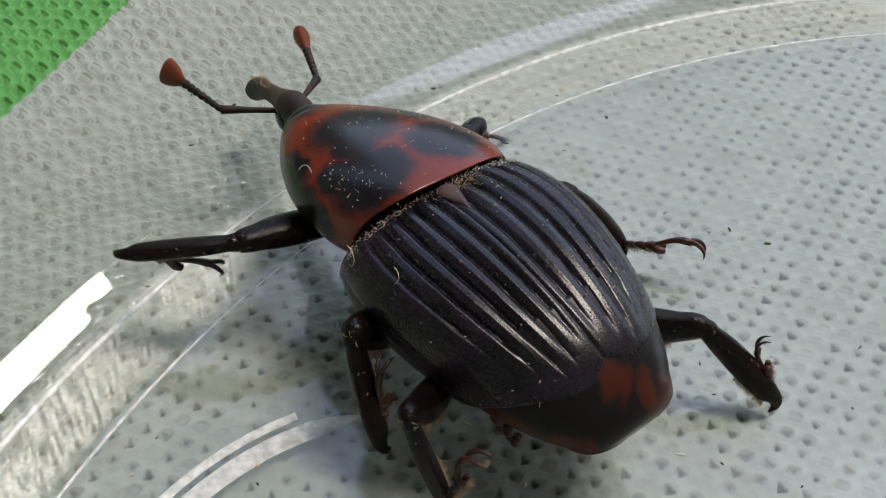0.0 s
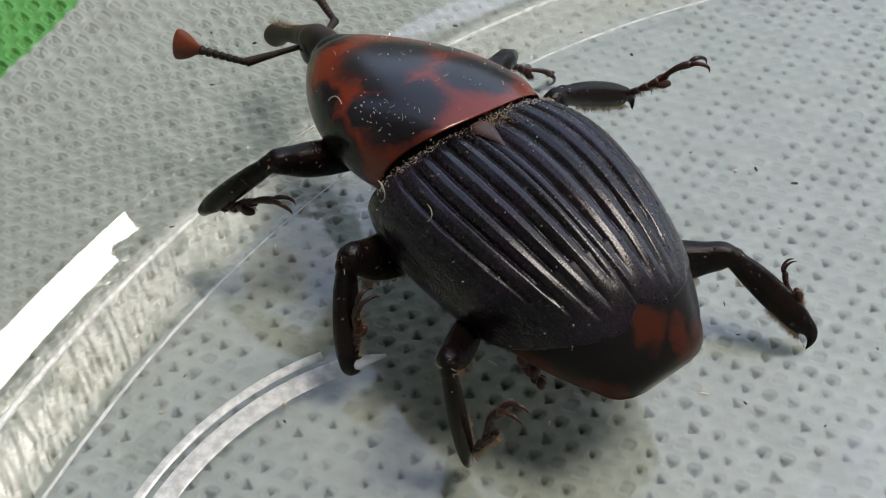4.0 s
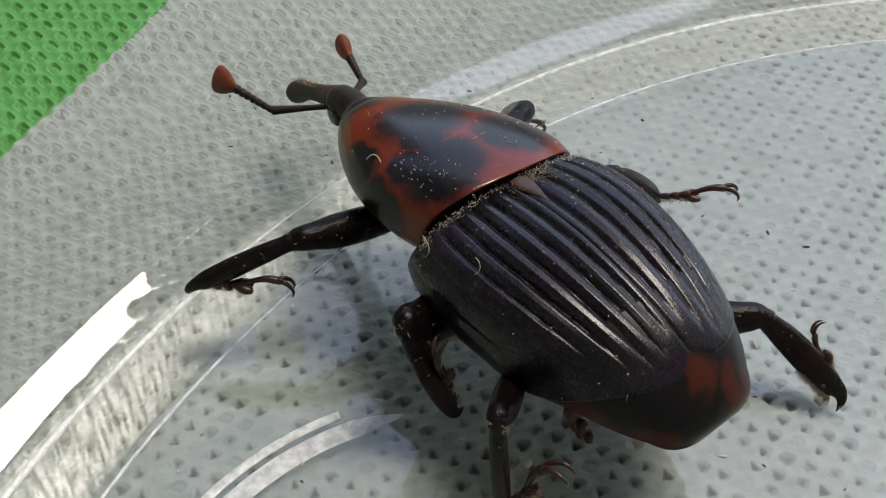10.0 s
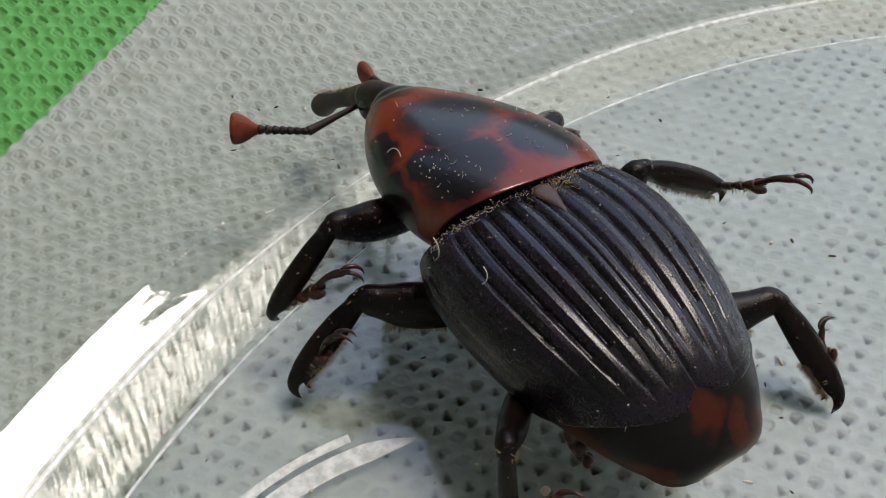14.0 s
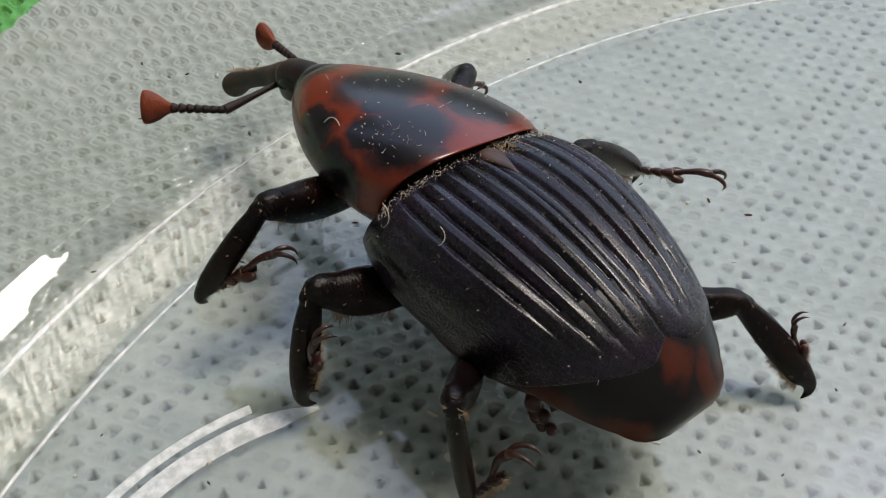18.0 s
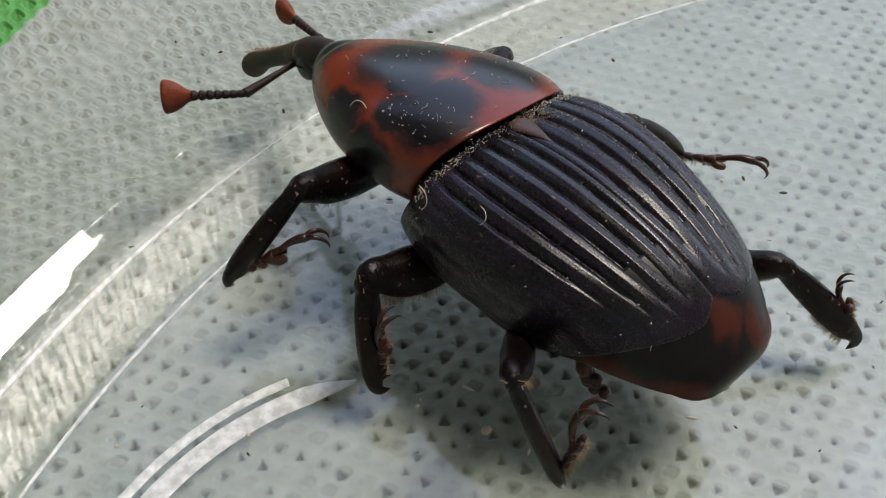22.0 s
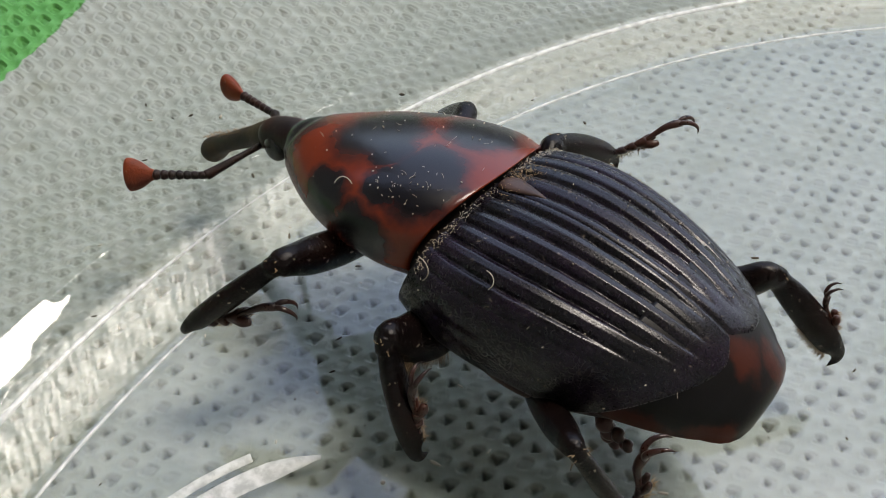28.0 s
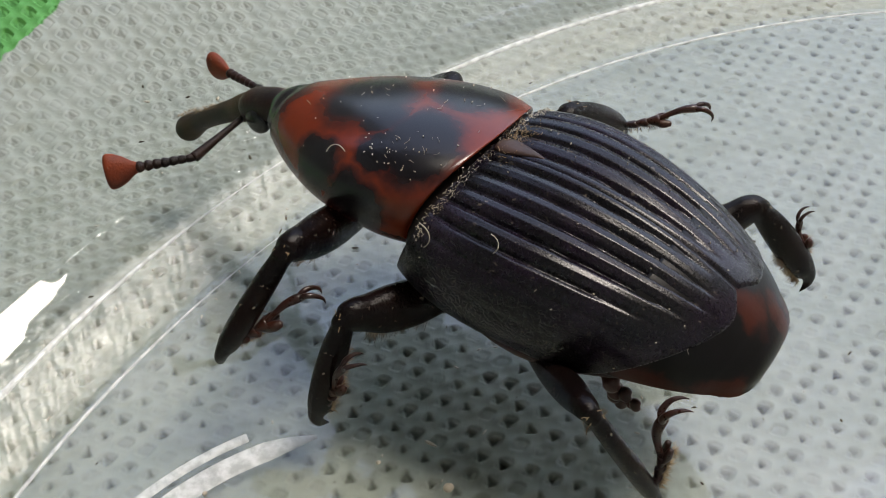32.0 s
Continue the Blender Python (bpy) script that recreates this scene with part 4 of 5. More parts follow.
limbs = {}
for which in COXA:
    seg = which.split("_")[0]
    fem = part("femur", femur_shape(FEMUR[seg], {"hind_left": 0.74, "hind_right": 0.9}.get(which, 0.95)), [mat_leg, mat_bristle], weevil)
    k = {"hind_left": 0.78, "hind_right": 0.98}.get(which, 0.95)
    tib = part("tibia", tibia_shape(TIBIA[which], k, 0.3 if seg != "hind" else 0.6), [mat_leg, mat_bristle], weevil)
    part("tarsus", tarsus_shape(TIBIA[which], TOE[which], SOLE[which], FOOT[which], SLIM[which]), [mat_tarsus, mat_bristle], tib, "red-brown foot with tan hairs")
    for s in (1, -1):
        part("claw", claw_shape(TIBIA[which], TOE[which], SOLE[which], s, FOOT[which]), mat_tarsus, tib)
    limbs[which] = (fem, tib)

# ---- how the weevil and its parts move ----
# seconds, place in millimetres, turn in degrees
BODY = [
    (0, (2.01, -5.81, 9.85), (-2.9, -13.7, 126.2)),
    (0.5, (2.18, -5.50, 10.37), (-2.0, -15.6, 125.5)),
    (1, (2.07, -6.11, 10.26), (-1.2, -15.9, 125.5)),
    (1.5, (3.26, -6.32, 10.14), (2.1, -15.1, 126.9)),
    (2, (3.38, -6.15, 9.85), (1.1, -15.6, 124.6)),
    (2.5, (2.99, -6.09, 9.74), (-0.2, -14.4, 124.4)),
    (3, (3.37, -6.34, 10.16), (1.0, -15.8, 126.3)),
    (3.5, (2.59, -6.22, 10.23), (-0.3, -15.7, 125.4)),
    (5.5, (2.05, -6.61, 11.62), (-1.1, -15.1, 125.3)),
    (6, (1.69, -6.72, 11.62), (-1.1, -16.7, 123.7)),
    (6.5, (2.24, -6.24, 10.86), (0.9, -16.2, 121.8)),
    (7, (2.11, -5.98, 11.05), (-0.6, -16.3, 123.7)),
    (7.5, (2.79, -5.92, 11.32), (3.8, -18.1, 122.2)),
    (8, (2.79, -6.10, 11.19), (1.4, -18.0, 122.9)),
    (8.5, (3.22, -5.78, 11.22), (-0.5, -18.7, 122.5)),
    (9, (3.30, -6.12, 10.95), (-0.9, -17.4, 123.5)),
    (9.5, (2.97, -6.37, 10.42), (-3.1, -14.8, 127.8)),
    (10, (3.34, -6.31, 10.93), (0.8, -14.8, 127.5)),
    (10.5, (3.65, -6.17, 10.55), (2.7, -14.8, 124.3)),
    (11, (3.07, -6.29, 10.09), (-0.5, -12.8, 123.7)),
    (11.5, (3.35, -6.56, 10.64), (2.3, -14.7, 125.4)),
    (12, (2.70, -6.43, 11.02), (0.4, -15.5, 124.8)),
    (12.5, (2.71, -6.20, 11.53), (0.6, -16.1, 123.3)),
    (13, (4.27, -5.57, 11.21), (5.8, -15.4, 123.0)),
    (13.5, (3.86, -5.89, 11.06), (2.7, -15.5, 120.6)),
    (14, (3.69, -5.48, 11.01), (0.9, -15.4, 120.8)),
    (14.5, (4.02, -5.36, 11.01), (2.6, -16.1, 121.6)),
    (16.5, (5.90, -5.74, 10.44), (7.5, -15.5, 123.6)),
    (17, (5.73, -5.55, 10.58), (3.8, -15.2, 124.4)),
    (17.5, (6.03, -5.86, 10.58), (6.2, -15.1, 125.2)),
    (18, (6.03, -5.99, 10.66), (7.7, -13.8, 124.7)),
    (18.5, (6.03, -5.77, 10.52), (6.4, -14.5, 124.1)),
    (19, (5.85, -5.89, 10.23), (3.4, -13.1, 124.5)),
    (19.5, (5.69, -6.13, 10.48), (2.2, -13.3, 130.1)),
    (20, (5.65, -5.68, 11.01), (3.7, -13.3, 131.1)),
    (20.5, (5.59, -5.73, 10.90), (7.0, -12.8, 130.8)),
    (21, (5.25, -5.90, 10.23), (3.7, -11.7, 129.8)),
    (21.5, (5.73, -6.34, 10.95), (3.3, -14.9, 131.8)),
    (22, (5.60, -6.06, 11.07), (3.0, -15.0, 130.5)),
    (22.5, (5.52, -5.78, 10.80), (2.5, -14.5, 129.3)),
    (23, (5.50, -6.07, 11.54), (1.9, -14.8, 130.3)),
    (23.5, (5.87, -6.11, 12.16), (4.4, -16.3, 133.2)),
    (24, (5.37, -5.18, 12.30), (4.1, -15.9, 132.3)),
    (24.5, (5.31, -4.87, 11.93), (2.9, -15.4, 130.9)),
    (25, (5.91, -5.19, 12.56), (4.8, -16.3, 135.1)),
    (25.5, (5.61, -6.04, 12.21), (2.7, -15.5, 138.8)),
    (26, (5.98, -6.12, 12.17), (3.4, -13.2, 140.4)),
    (26.5, (6.08, -6.21, 11.81), (3.0, -12.3, 140.5)),
    (28.5, (7.08, -5.90, 11.54), (3.6, -13.9, 137.1)),
    (29, (7.21, -6.13, 11.90), (4.1, -14.1, 141.7)),
    (29.5, (7.02, -5.97, 12.07), (5.4, -13.7, 141.6)),
    (30, (7.20, -5.84, 11.96), (5.5, -12.2, 141.6)),
    (30.5, (6.68, -5.77, 11.85), (4.0, -14.4, 139.8)),
    (31, (6.54, -5.84, 12.82), (5.9, -15.6, 143.2)),
    (31.5, (6.39, -5.53, 13.03), (4.5, -15.0, 144.3)),
    (32, (6.67, -5.94, 12.79), (2.9, -14.2, 141.6)),
]
# seconds, turn of the head: down, to its left
HEAD = [
    (0, 36.8, -7.9),
    (0.5, 39.7, -7.3),
    (1, 39.1, -10.1),
    (1.5, 40.5, -8.6),
    (2, 42.0, -0.7),
    (2.5, 41.7, -2.6),
    (3, 42.0, -5.5),
    (3.5, 43.5, -3.7),
    (5.5, 40.7, -4.5),
    (6, 42.2, -1.0),
    (6.5, 39.4, 3.6),
    (7, 41.2, 0.2),
    (7.5, 43.9, 1.9),
    (8, 44.8, 3.1),
    (8.5, 46.9, 10.4),
    (9, 47.0, 4.3),
    (9.5, 40.2, -7.9),
    (10, 39.6, -6.4),
    (10.5, 39.6, 2.5),
    (11, 40.3, -0.4),
    (11.5, 40.8, -1.5),
    (12, 45.3, -1.8),
    (12.5, 47.3, 0.4),
    (13, 46.3, 6.5),
    (13.5, 46.8, 13.6),
    (14, 49.4, 7.7),
    (14.5, 50.3, 7.0),
    (16.5, 46.6, 5.8),
    (17, 45.6, 9.4),
    (17.5, 45.6, 2.3),
    (18, 45.6, 3.7),
    (18.5, 44.3, 10.5),
    (19, 42.9, 5.7),
    (19.5, 40.8, -2.1),
    (20, 40.0, -4.0),
    (20.5, 38.0, -0.6),
    (21, 39.6, -5.1),
    (21.5, 43.9, -3.2),
    (22, 47.0, 0.2),
    (22.5, 44.7, 2.8),
    (23, 46.1, 1.1),
    (23.5, 45.5, -0.6),
    (24, 44.7, 2.6),
    (24.5, 45.0, 3.3),
    (25, 43.4, 1.3),
    (25.5, 38.8, -7.9),
    (26, 36.8, -4.6),
    (26.5, 36.5, -2.5),
    (28.5, 48.3, -0.6),
    (29, 45.3, -7.9),
    (29.5, 42.4, -6.6),
    (30, 42.5, -1.1),
    (30.5, 45.3, -6.7),
    (31, 43.0, -1.6),
    (31.5, 45.7, -0.5),
    (32, 47.6, 0.8),
]
# seconds, way from the root of the left feeler to its club, and of the right, in the head's space
FEELERS = [
    (0, (0.546, 0.706, 0.451), (0.842, -0.428, 0.329)),
    (1, (0.593, 0.739, 0.320), (0.848, -0.394, 0.354)),
    (2, (0.289, 0.918, 0.273), (0.889, -0.341, 0.307)),
    (3, (0.463, 0.852, 0.244), (0.888, -0.355, 0.292)),
    (6, (0.333, 0.873, 0.358), (0.909, -0.367, 0.197)),
    (7, (0.361, 0.828, 0.429), (0.890, -0.395, 0.227)),
    (8, (0.515, 0.772, 0.372), (0.913, -0.394, 0.107)),
    (9, (0.308, 0.897, 0.317), (0.916, -0.400, 0.031)),
    (10, (0.678, 0.657, 0.330), (0.868, -0.424, 0.257)),
    (11, (0.480, 0.820, 0.311), (0.903, -0.367, 0.224)),
    (12, (0.554, 0.792, 0.255), (0.907, -0.373, 0.197)),
    (13, (0.367, 0.895, 0.254), (0.920, -0.357, 0.160)),
    (14, (0.310, 0.927, 0.210), (0.910, -0.412, 0.042)),
    (17, (0.372, 0.886, 0.277), (0.911, -0.326, 0.252)),
    (18, (0.362, 0.922, 0.134), (0.909, -0.323, 0.262)),
    (19, (0.358, 0.911, 0.205), (0.909, -0.323, 0.265)),
    (20, (0.352, 0.883, 0.311), (0.809, -0.421, 0.410)),
    (21, (0.473, 0.864, 0.173), (0.877, -0.310, 0.366)),
    (22, (0.343, 0.931, 0.122), (0.894, -0.355, 0.272)),
    (23, (0.356, 0.918, 0.172), (0.878, -0.380, 0.292)),
    (24, (0.421, 0.891, 0.171), (0.891, -0.438, 0.118)),
    (25, (0.455, 0.878, 0.150), (0.855, -0.471, 0.218)),
    (26, (0.599, 0.773, 0.207), (0.839, -0.341, 0.425)),
    (29, (0.594, 0.789, 0.157), (0.902, -0.280, 0.330)),
    (30, (0.449, 0.882, 0.142), (0.885, -0.256, 0.388)),
    (31, (0.471, 0.869, 0.148), (0.881, -0.376, 0.288)),
    (32, (0.428, 0.896, 0.119), (0.877, -0.400, 0.265)),
]
# seconds, way of the femur, way of the tibia, in the weevil's space
FRONT_LEFT = [
    (0, (0.177, 0.967, 0.185), (0.484, 0.866, -0.123)),
    (1, (0.119, 0.935, 0.334), (0.418, 0.685, -0.597)),
    (2, (0.193, 0.941, 0.278), (0.262, 0.604, -0.753)),
    (3, (0.125, 0.921, 0.368), (0.341, 0.581, -0.739)),
    (6, (0.105, 0.897, 0.429), (0.147, 0.431, -0.890)),
    (7, (0.102, 0.923, 0.371), (0.137, 0.379, -0.915)),
    (8, (0.090, 0.940, 0.329), (-0.053, 0.477, -0.877)),
    (9, (0.035, 0.892, 0.450), (-0.032, 0.581, -0.814)),
    (10, (0.218, 0.976, 0.022), (0.274, 0.859, -0.433)),
    (11, (0.068, 0.916, 0.395), (0.231, 0.626, -0.745)),
    (12, (0.064, 0.907, 0.417), (0.035, 0.510, -0.859)),
    (13, (0.038, 0.960, 0.278), (-0.155, 0.518, -0.841)),
    (14, (-0.009, 0.929, 0.370), (-0.146, 0.601, -0.785)),
    (17, (-0.002, 0.916, 0.401), (0.001, 0.581, -0.814)),
    (18, (0.001, 0.953, 0.304), (-0.049, 0.509, -0.859)),
    (19, (-0.028, 0.896, 0.443), (0.015, 0.639, -0.769)),
    (20, (0.264, 0.937, -0.227), (0.299, 0.865, -0.402)),
    (21, (0.060, 0.940, 0.335), (0.224, 0.710, -0.668)),
    (22, (0.023, 0.937, 0.349), (0.008, 0.607, -0.794)),
    (23, (-0.006, 0.928, 0.374), (-0.083, 0.647, -0.758)),
    (24, (-0.028, 0.980, 0.197), (-0.161, 0.591, -0.791)),
    (25, (-0.012, 0.968, 0.250), (-0.185, 0.575, -0.797)),
    (26, (0.177, 0.947, 0.268), (0.364, 0.617, -0.698)),
    (29, (0.126, 0.926, 0.355), (0.358, 0.505, -0.785)),
    (30, (0.140, 0.944, 0.298), (0.255, 0.543, -0.800)),
    (31, (0.005, 0.937, 0.350), (0.037, 0.564, -0.825)),
    (32, (0.007, 0.939, 0.344), (0.007, 0.591, -0.807)),
]
FRONT_RIGHT = [
    (0, (0.286, -0.945, -0.156), (0.478, -0.372, -0.796)),
    (1, (0.365, -0.918, -0.157), (0.478, -0.372, -0.796)),
    (2, (0.614, -0.753, -0.237), (0.201, -0.633, -0.747)),
    (3, (0.286, -0.956, -0.068), (0.478, -0.372, -0.796)),
    (6, (0.332, -0.920, -0.208), (-0.024, -0.731, -0.682)),
    (7, (0.417, -0.876, -0.243), (0.478, -0.372, -0.796)),
    (8, (0.509, -0.843, -0.174), (0.478, -0.372, -0.796)),
    (9, (0.424, -0.879, -0.221), (0.478, -0.372, -0.796)),
    (10, (0.363, -0.932, 0.002), (0.478, -0.372, -0.796)),
    (11, (0.486, -0.860, -0.156), (0.478, -0.372, -0.796)),
    (12, (0.299, -0.945, -0.135), (0.478, -0.372, -0.796)),
    (13, (0.588, -0.800, -0.117), (0.213, -0.637, -0.741)),
    (14, (0.401, -0.893, -0.203), (0.478, -0.372, -0.796)),
    (17, (0.646, -0.744, -0.171), (0.478, -0.372, -0.796)),
    (18, (0.580, -0.811, 0.073), (0.478, -0.372, -0.796)),
    (19, (0.486, -0.874, -0.008), (0.478, -0.372, -0.796)),
    (20, (0.289, -0.955, 0.066), (0.478, -0.372, -0.796)),
    (21, (0.479, -0.876, 0.048), (0.478, -0.372, -0.796)),
    (22, (0.369, -0.926, -0.076), (0.478, -0.372, -0.796)),
    (23, (0.442, -0.892, -0.093), (0.478, -0.372, -0.796)),
    (24, (0.502, -0.863, -0.056), (0.478, -0.372, -0.796)),
    (25, (0.320, -0.945, 0.063), (0.478, -0.372, -0.796)),
    (26, (0.553, -0.833, -0.001), (0.478, -0.372, -0.796)),
    (29, (0.346, -0.938, -0.006), (0.478, -0.372, -0.796)),
    (30, (0.698, -0.709, -0.097), (0.478, -0.372, -0.796)),
    (31, (0.459, -0.888, -0.030), (0.478, -0.372, -0.796)),
    (32, (0.362, -0.930, -0.058), (0.478, -0.372, -0.796)),
]
MIDDLE_LEFT = [
    (0, (-0.206, 0.746, 0.633), (-0.703, 0.158, -0.693)),
    (1, (0.427, 0.887, 0.173), (-0.106, 0.655, -0.748)),
    (2, (0.229, 0.918, 0.323), (-0.342, 0.468, -0.815)),
    (3, (-0.044, 0.843, 0.535), (-0.643, 0.154, -0.750)),
    (6, (0.336, 0.888, 0.315), (-0.174, 0.636, -0.752)),
    (7, (0.041, 0.864, 0.502), (-0.625, 0.201, -0.754)),
    (8, (0.580, 0.814, -0.022), (-0.108, 0.718, -0.688)),
    (9, (0.198, 0.891, 0.407), (-0.507, 0.268, -0.819)),
    (10, (-0.059, 0.841, 0.537), (-0.625, -0.182, -0.759)),
    (11, (0.511, 0.859, -0.027), (-0.192, 0.664, -0.723)),
    (12, (0.283, 0.910, 0.303), (-0.368, 0.491, -0.790)),
    (13, (0.105, 0.936, 0.335), (-0.585, 0.230, -0.778)),
    (14, (0.495, 0.867, -0.055), (-0.172, 0.692, -0.701)),
    (17, (0.424, 0.892, 0.155), (-0.412, 0.416, -0.810)),
    (18, (0.254, 0.943, 0.213), (-0.407, 0.211, -0.889)),
    (19, (0.308, 0.891, 0.333), (-0.437, 0.302, -0.847)),
    (20, (-0.015, 0.854, 0.520), (-0.635, -0.179, -0.751)),
    (21, (0.419, 0.876, 0.239), (-0.349, 0.399, -0.848)),
    (22, (0.175, 0.931, 0.321), (-0.521, 0.180, -0.834)),
    (23, (0.560, 0.828, 0.024), (-0.079, 0.561, -0.824)),
    (24, (0.336, 0.923, 0.191), (-0.382, 0.407, -0.830)),
    (25, (0.316, 0.906, 0.281), (-0.399, 0.422, -0.814)),
    (26, (-0.029, 0.811, 0.584), (-0.769, -0.080, -0.634)),
    (29, (0.219, 0.863, 0.454), (-0.518, 0.178, -0.837)),
    (30, (-0.001, 0.843, 0.538), (-0.808, 0.024, -0.588)),
    (31, (0.262, 0.905, 0.336), (-0.418, 0.182, -0.890)),
    (32, (0.412, 0.901, 0.137), (-0.164, 0.339, -0.926)),
]
MIDDLE_RIGHT = [
    (0, (0.096, -0.978, 0.186), (-0.553, -0.497, -0.669)),
    (1, (0.374, -0.864, 0.337), (-0.456, -0.819, -0.349)),
    (2, (-0.254, -0.817, 0.517), (-0.415, -0.659, -0.627)),
    (3, (0.549, -0.710, 0.441), (-0.137, -0.942, -0.307)),
    (6, (0.247, -0.937, 0.247), (-0.153, -0.720, -0.677)),
    (7, (0.156, -0.949, 0.273), (-0.420, -0.810, -0.409)),
    (8, (0.062, -0.960, 0.275), (-0.487, -0.644, -0.590)),
    (9, (0.329, -0.888, 0.322), (-0.441, -0.855, -0.273)),
    (10, (0.247, -0.922, 0.299), (-0.216, -0.738, -0.639)),
    (11, (-0.564, -0.747, 0.352), (-0.401, -0.709, -0.580)),
    (12, (-0.132, -0.878, 0.460), (-0.315, -0.680, -0.662)),
    (13, (0.134, -0.805, 0.578), (-0.346, -0.701, -0.624)),
    (14, (0.274, -0.729, 0.627), (-0.316, -0.868, -0.383)),
    (17, (-0.313, -0.785, 0.535), (-0.441, -0.751, -0.492)),
    (18, (0.136, -0.703, 0.698), (-0.163, -0.825, -0.540)),
    (19, (-0.304, -0.772, 0.558), (-0.382, -0.800, -0.463)),
    (20, (0.106, -0.696, 0.710), (-0.264, -0.771, -0.579)),
    (21, (-0.304, -0.744, 0.595), (-0.489, -0.674, -0.553)),
    (22, (-0.001, -0.868, 0.496), (-0.345, -0.721, -0.601)),
    (23, (0.267, -0.826, 0.496), (-0.453, -0.835, -0.311)),
    (24, (-0.194, -0.894, 0.404), (-0.508, -0.708, -0.491)),
    (25, (0.467, -0.504, 0.726), (-0.171, -0.889, -0.425)),
    (26, (0.127, -0.653, 0.746), (-0.497, -0.688, -0.529)),
    (29, (0.546, -0.680, 0.490), (-0.213, -0.868, -0.448)),
    (30, (-0.356, -0.639, 0.682), (-0.672, -0.635, -0.381)),
    (31, (0.540, -0.577, 0.613), (-0.131, -0.841, -0.526)),
    (32, (0.222, -0.735, 0.641), (-0.300, -0.801, -0.518)),
]
HIND_LEFT = [
    (0, (-0.269, 0.626, 0.732), (-0.435, -0.109, -0.894)),
    (1, (-0.556, 0.442, 0.704), (-0.381, -0.226, -0.897)),
    (2, (-0.275, 0.599, 0.752), (-0.478, -0.138, -0.867)),
    (3, (-0.357, 0.610, 0.708), (-0.431, -0.009, -0.902)),
    (6, (-0.251, 0.594, 0.764), (-0.549, -0.008, -0.836)),
    (7, (-0.509, 0.521, 0.686), (-0.446, -0.103, -0.889)),
    (8, (-0.368, 0.543, 0.755), (-0.588, -0.156, -0.794)),
    (9, (-0.464, 0.529, 0.711), (-0.365, -0.139, -0.921)),
    (10, (-0.325, 0.636, 0.700), (-0.354, -0.034, -0.935)),
    (11, (-0.489, 0.536, 0.688), (-0.344, -0.195, -0.918)),
    (12, (-0.314, 0.624, 0.715), (-0.595, -0.105, -0.796)),
    (13, (-0.258, 0.678, 0.689), (-0.349, -0.039, -0.936)),
    (14, (-0.421, 0.575, 0.702), (-0.415, -0.010, -0.910)),
    (17, (-0.370, 0.599, 0.710), (-0.335, -0.126, -0.934)),
    (18, (-0.315, 0.662, 0.680), (-0.409, -0.139, -0.902)),
    (19, (-0.416, 0.602, 0.682), (-0.347, -0.102, -0.932)),
    (20, (-0.462, 0.579, 0.672), (-0.510, -0.250, -0.823)),
    (21, (-0.472, 0.564, 0.678), (-0.476, -0.240, -0.846)),
    (22, (-0.304, 0.646, 0.700), (-0.593, -0.170, -0.787)),
    (23, (-0.541, 0.518, 0.663), (-0.578, -0.180, -0.796)),
    (24, (-0.422, 0.603, 0.677), (-0.621, -0.202, -0.757)),
    (25, (-0.481, 0.575, 0.662), (-0.701, -0.215, -0.680)),
    (26, (-0.313, 0.638, 0.704), (-0.550, -0.254, -0.796)),
    (29, (-0.477, 0.526, 0.704), (-0.530, -0.356, -0.769)),
    (30, (-0.292, 0.628, 0.722), (-0.568, -0.276, -0.776)),
    (31, (-0.384, 0.613, 0.691), (-0.608, -0.298, -0.736)),
    (32, (-0.439, 0.564, 0.699), (-0.649, -0.276, -0.709)),
]
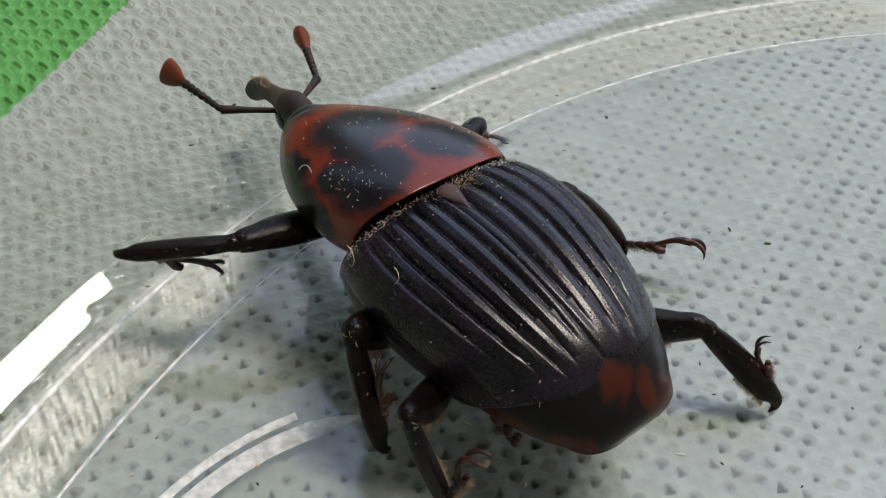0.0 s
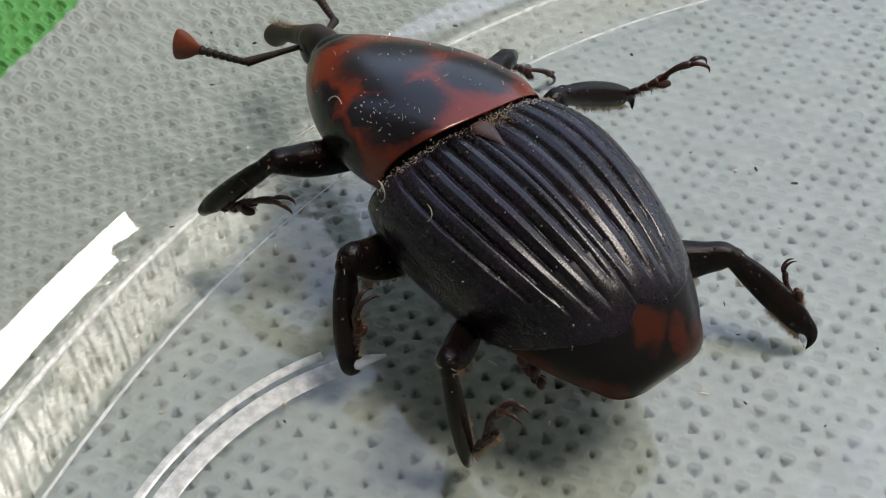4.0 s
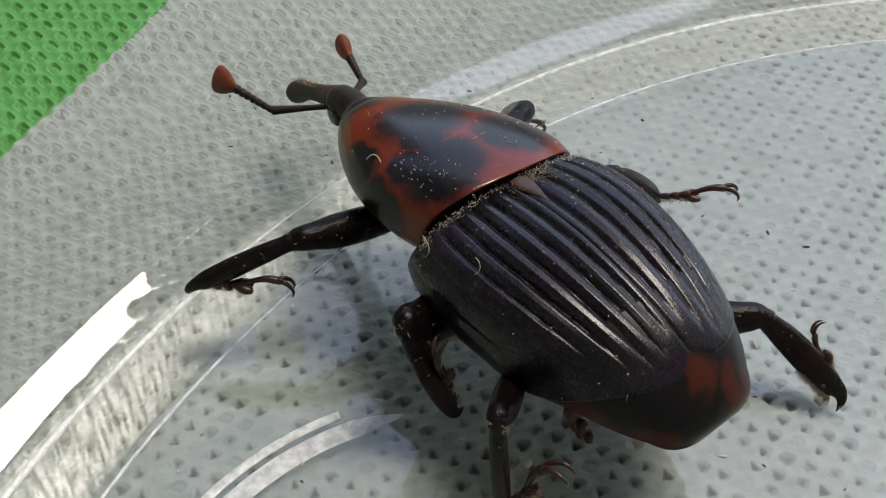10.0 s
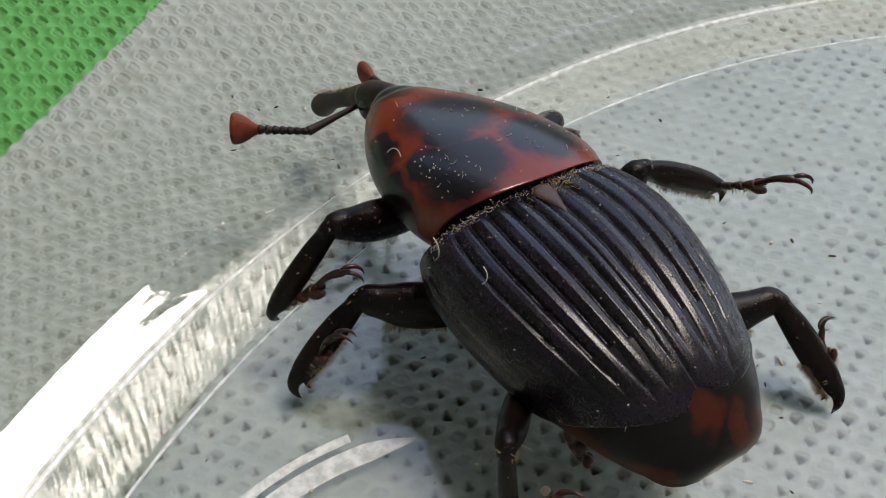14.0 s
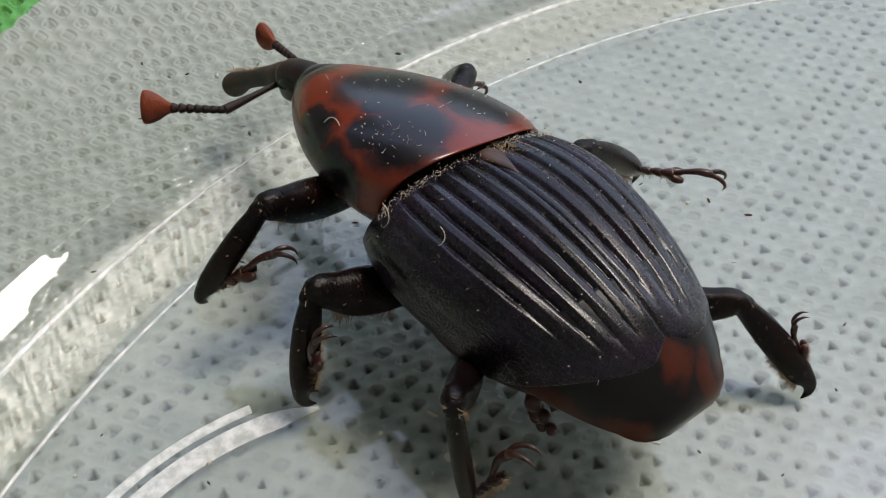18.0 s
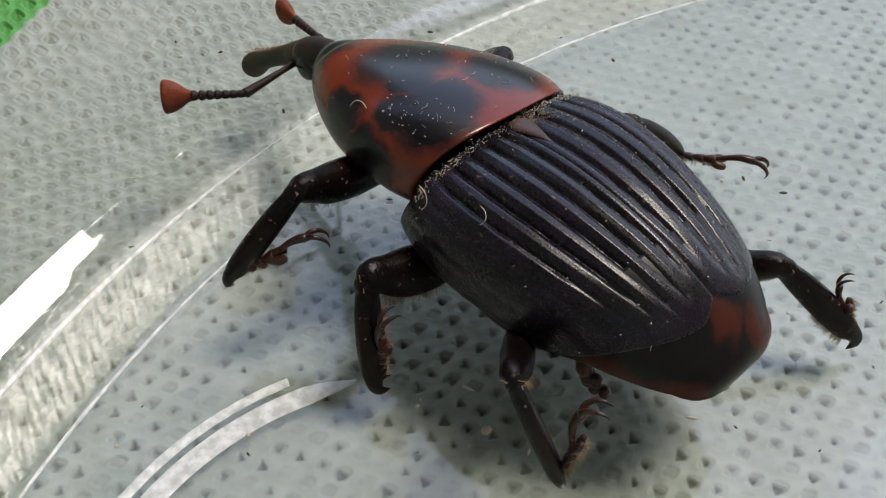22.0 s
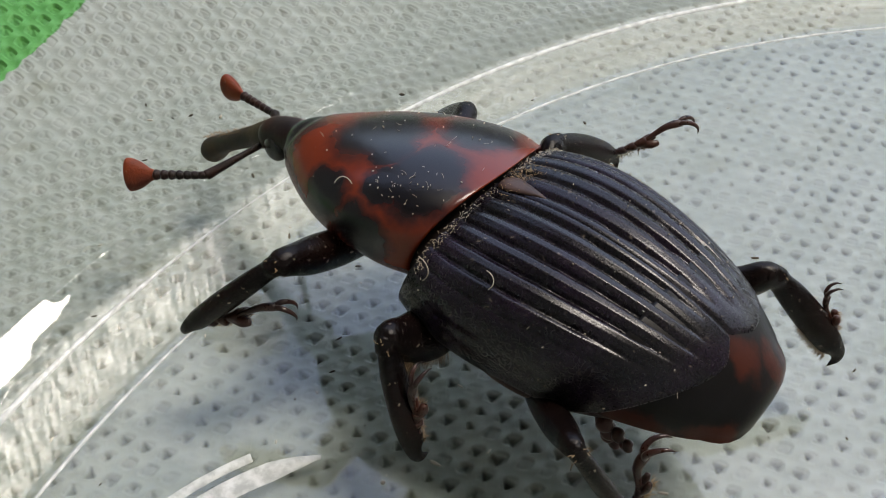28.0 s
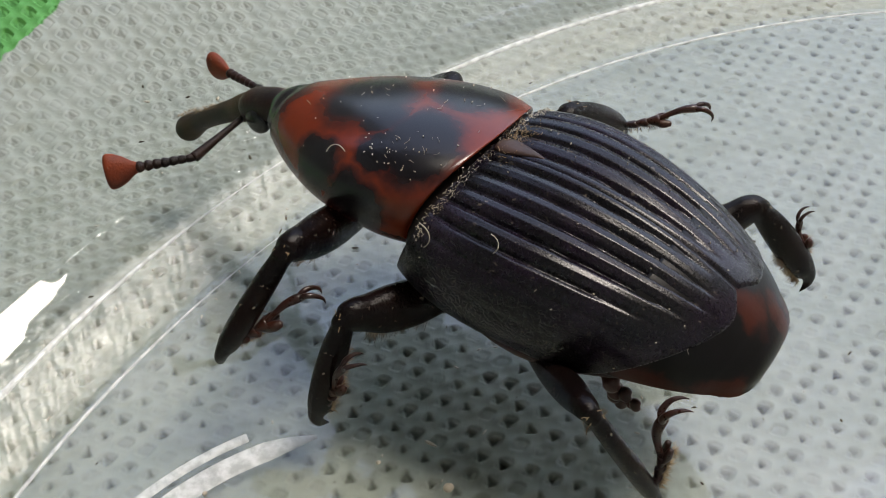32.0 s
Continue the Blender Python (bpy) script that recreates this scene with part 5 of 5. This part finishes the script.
HIND_RIGHT = [
    (0, (-0.688, -0.653, 0.316), (-0.772, -0.385, -0.506)),
    (1, (-0.264, -0.936, 0.232), (-0.862, -0.262, -0.433)),
    (2, (-0.721, -0.592, 0.360), (-0.794, -0.503, -0.341)),
    (3, (-0.556, -0.774, 0.302), (-0.870, -0.352, -0.344)),
    (6, (-0.548, -0.834, 0.065), (-0.846, -0.433, -0.311)),
    (7, (-0.330, -0.935, 0.130), (-0.939, 0.019, -0.344)),
    (8, (-0.611, -0.765, 0.206), (-0.876, -0.415, -0.245)),
    (9, (-0.258, -0.948, 0.188), (-0.894, -0.188, -0.406)),
    (10, (-0.594, -0.784, 0.180), (-0.873, -0.343, -0.346)),
    (11, (-0.221, -0.946, 0.237), (-0.812, -0.242, -0.531)),
    (12, (-0.410, -0.871, 0.269), (-0.737, -0.420, -0.529)),
    (13, (-0.566, -0.786, 0.251), (-0.859, -0.418, -0.296)),
    (14, (-0.262, -0.948, 0.181), (-0.870, -0.246, -0.428)),
    (17, (-0.320, -0.885, 0.337), (-0.842, -0.299, -0.449)),
    (18, (-0.601, -0.677, 0.426), (-0.789, -0.421, -0.448)),
    (19, (-0.216, -0.862, 0.458), (-0.677, -0.376, -0.632)),
    (20, (-0.663, -0.556, 0.502), (-0.757, -0.340, -0.559)),
    (21, (-0.342, -0.689, 0.639), (-0.638, -0.377, -0.671)),
    (22, (-0.700, -0.530, 0.480), (-0.785, -0.431, -0.446)),
    (23, (-0.329, -0.864, 0.382), (-0.717, -0.322, -0.619)),
    (24, (-0.685, -0.506, 0.525), (-0.806, -0.351, -0.476)),
    (25, (-0.408, -0.746, 0.527), (-0.712, -0.304, -0.632)),
    (26, (-0.714, -0.438, 0.545), (-0.822, -0.379, -0.425)),
    (29, (-0.536, -0.532, 0.656), (-0.751, -0.306, -0.585)),
    (30, (-0.633, -0.471, 0.614), (-0.779, -0.389, -0.492)),
    (31, (-0.509, -0.665, 0.546), (-0.819, -0.283, -0.498)),
    (32, (-0.453, -0.727, 0.516), (-0.708, -0.371, -0.600)),
]


def limb_pose(at, way, out):
    """At a joint, x along the bone, z towards out."""
    x = Vector(way).normalized()
    z = (Vector(out) - x * x.dot(Vector(out))).normalized()
    y = z.cross(x)
    return Matrix.Translation(at) @ Matrix((x, y, z)).transposed().to_4x4()


def leg_rows(rows, coxa, n):
    """Poses of femur and tibia at the rows and half-way between them."""
    times = []
    for (t0, d0, e0), (t1, d1, e1) in zip(rows, rows[1:]):
        k = 4 if t1 - t0 < 1.5 else 8
        for i in range(k):
            u = i / k
            s = u * u * (3 - 2 * u)
            times.append((t0 + (t1 - t0) * u, Vector(d0).lerp(Vector(d1), s), Vector(e0).lerp(Vector(e1), s)))
    times.append((rows[-1][0], Vector(rows[-1][1]), Vector(rows[-1][2])))
    fem, tib = [], []
    for t, d, e in times:
        d, e = d.normalized(), e.normalized()
        fem.append((t, limb_pose(mm(coxa), d, -e)))
        knee = Vector(mm(coxa)) + d * n * MM
        tib.append((t, limb_pose(knee, e, d)))
    return fem, tib


def motions():
    walk(weevil, [(t, pose(*mm(at), *turn)) for t, at, turn in BODY])
    walk(head, [(t, pose(*mm(HEAD_AT), 0, down, left)) for t, down, left in HEAD])
    for side, k in ((1, 1), (-1, 2)):
        way = np.array((0.9, side * 0.38, 0.22))
        rest = Vector(3.7 * np.array((0.62, side * 0.76, -0.18)) + 4.1 * way / np.linalg.norm(way))
        walk(feelers[side], [(row[0], Matrix.Translation(mm(ROOT[side])) @ rest.rotation_difference(Vector(row[k])).to_matrix().to_4x4()) for row in FEELERS])
    for which, rows in (("front_left", FRONT_LEFT), ("front_right", FRONT_RIGHT), ("middle_left", MIDDLE_LEFT), ("middle_right", MIDDLE_RIGHT), ("hind_left", HIND_LEFT), ("hind_right", HIND_RIGHT)):
        fem, tib = leg_rows(rows, COXA[which], FEMUR[which.split("_")[0]])
        walk(limbs[which][0], fem)
        walk(limbs[which][1], tib)


motions()
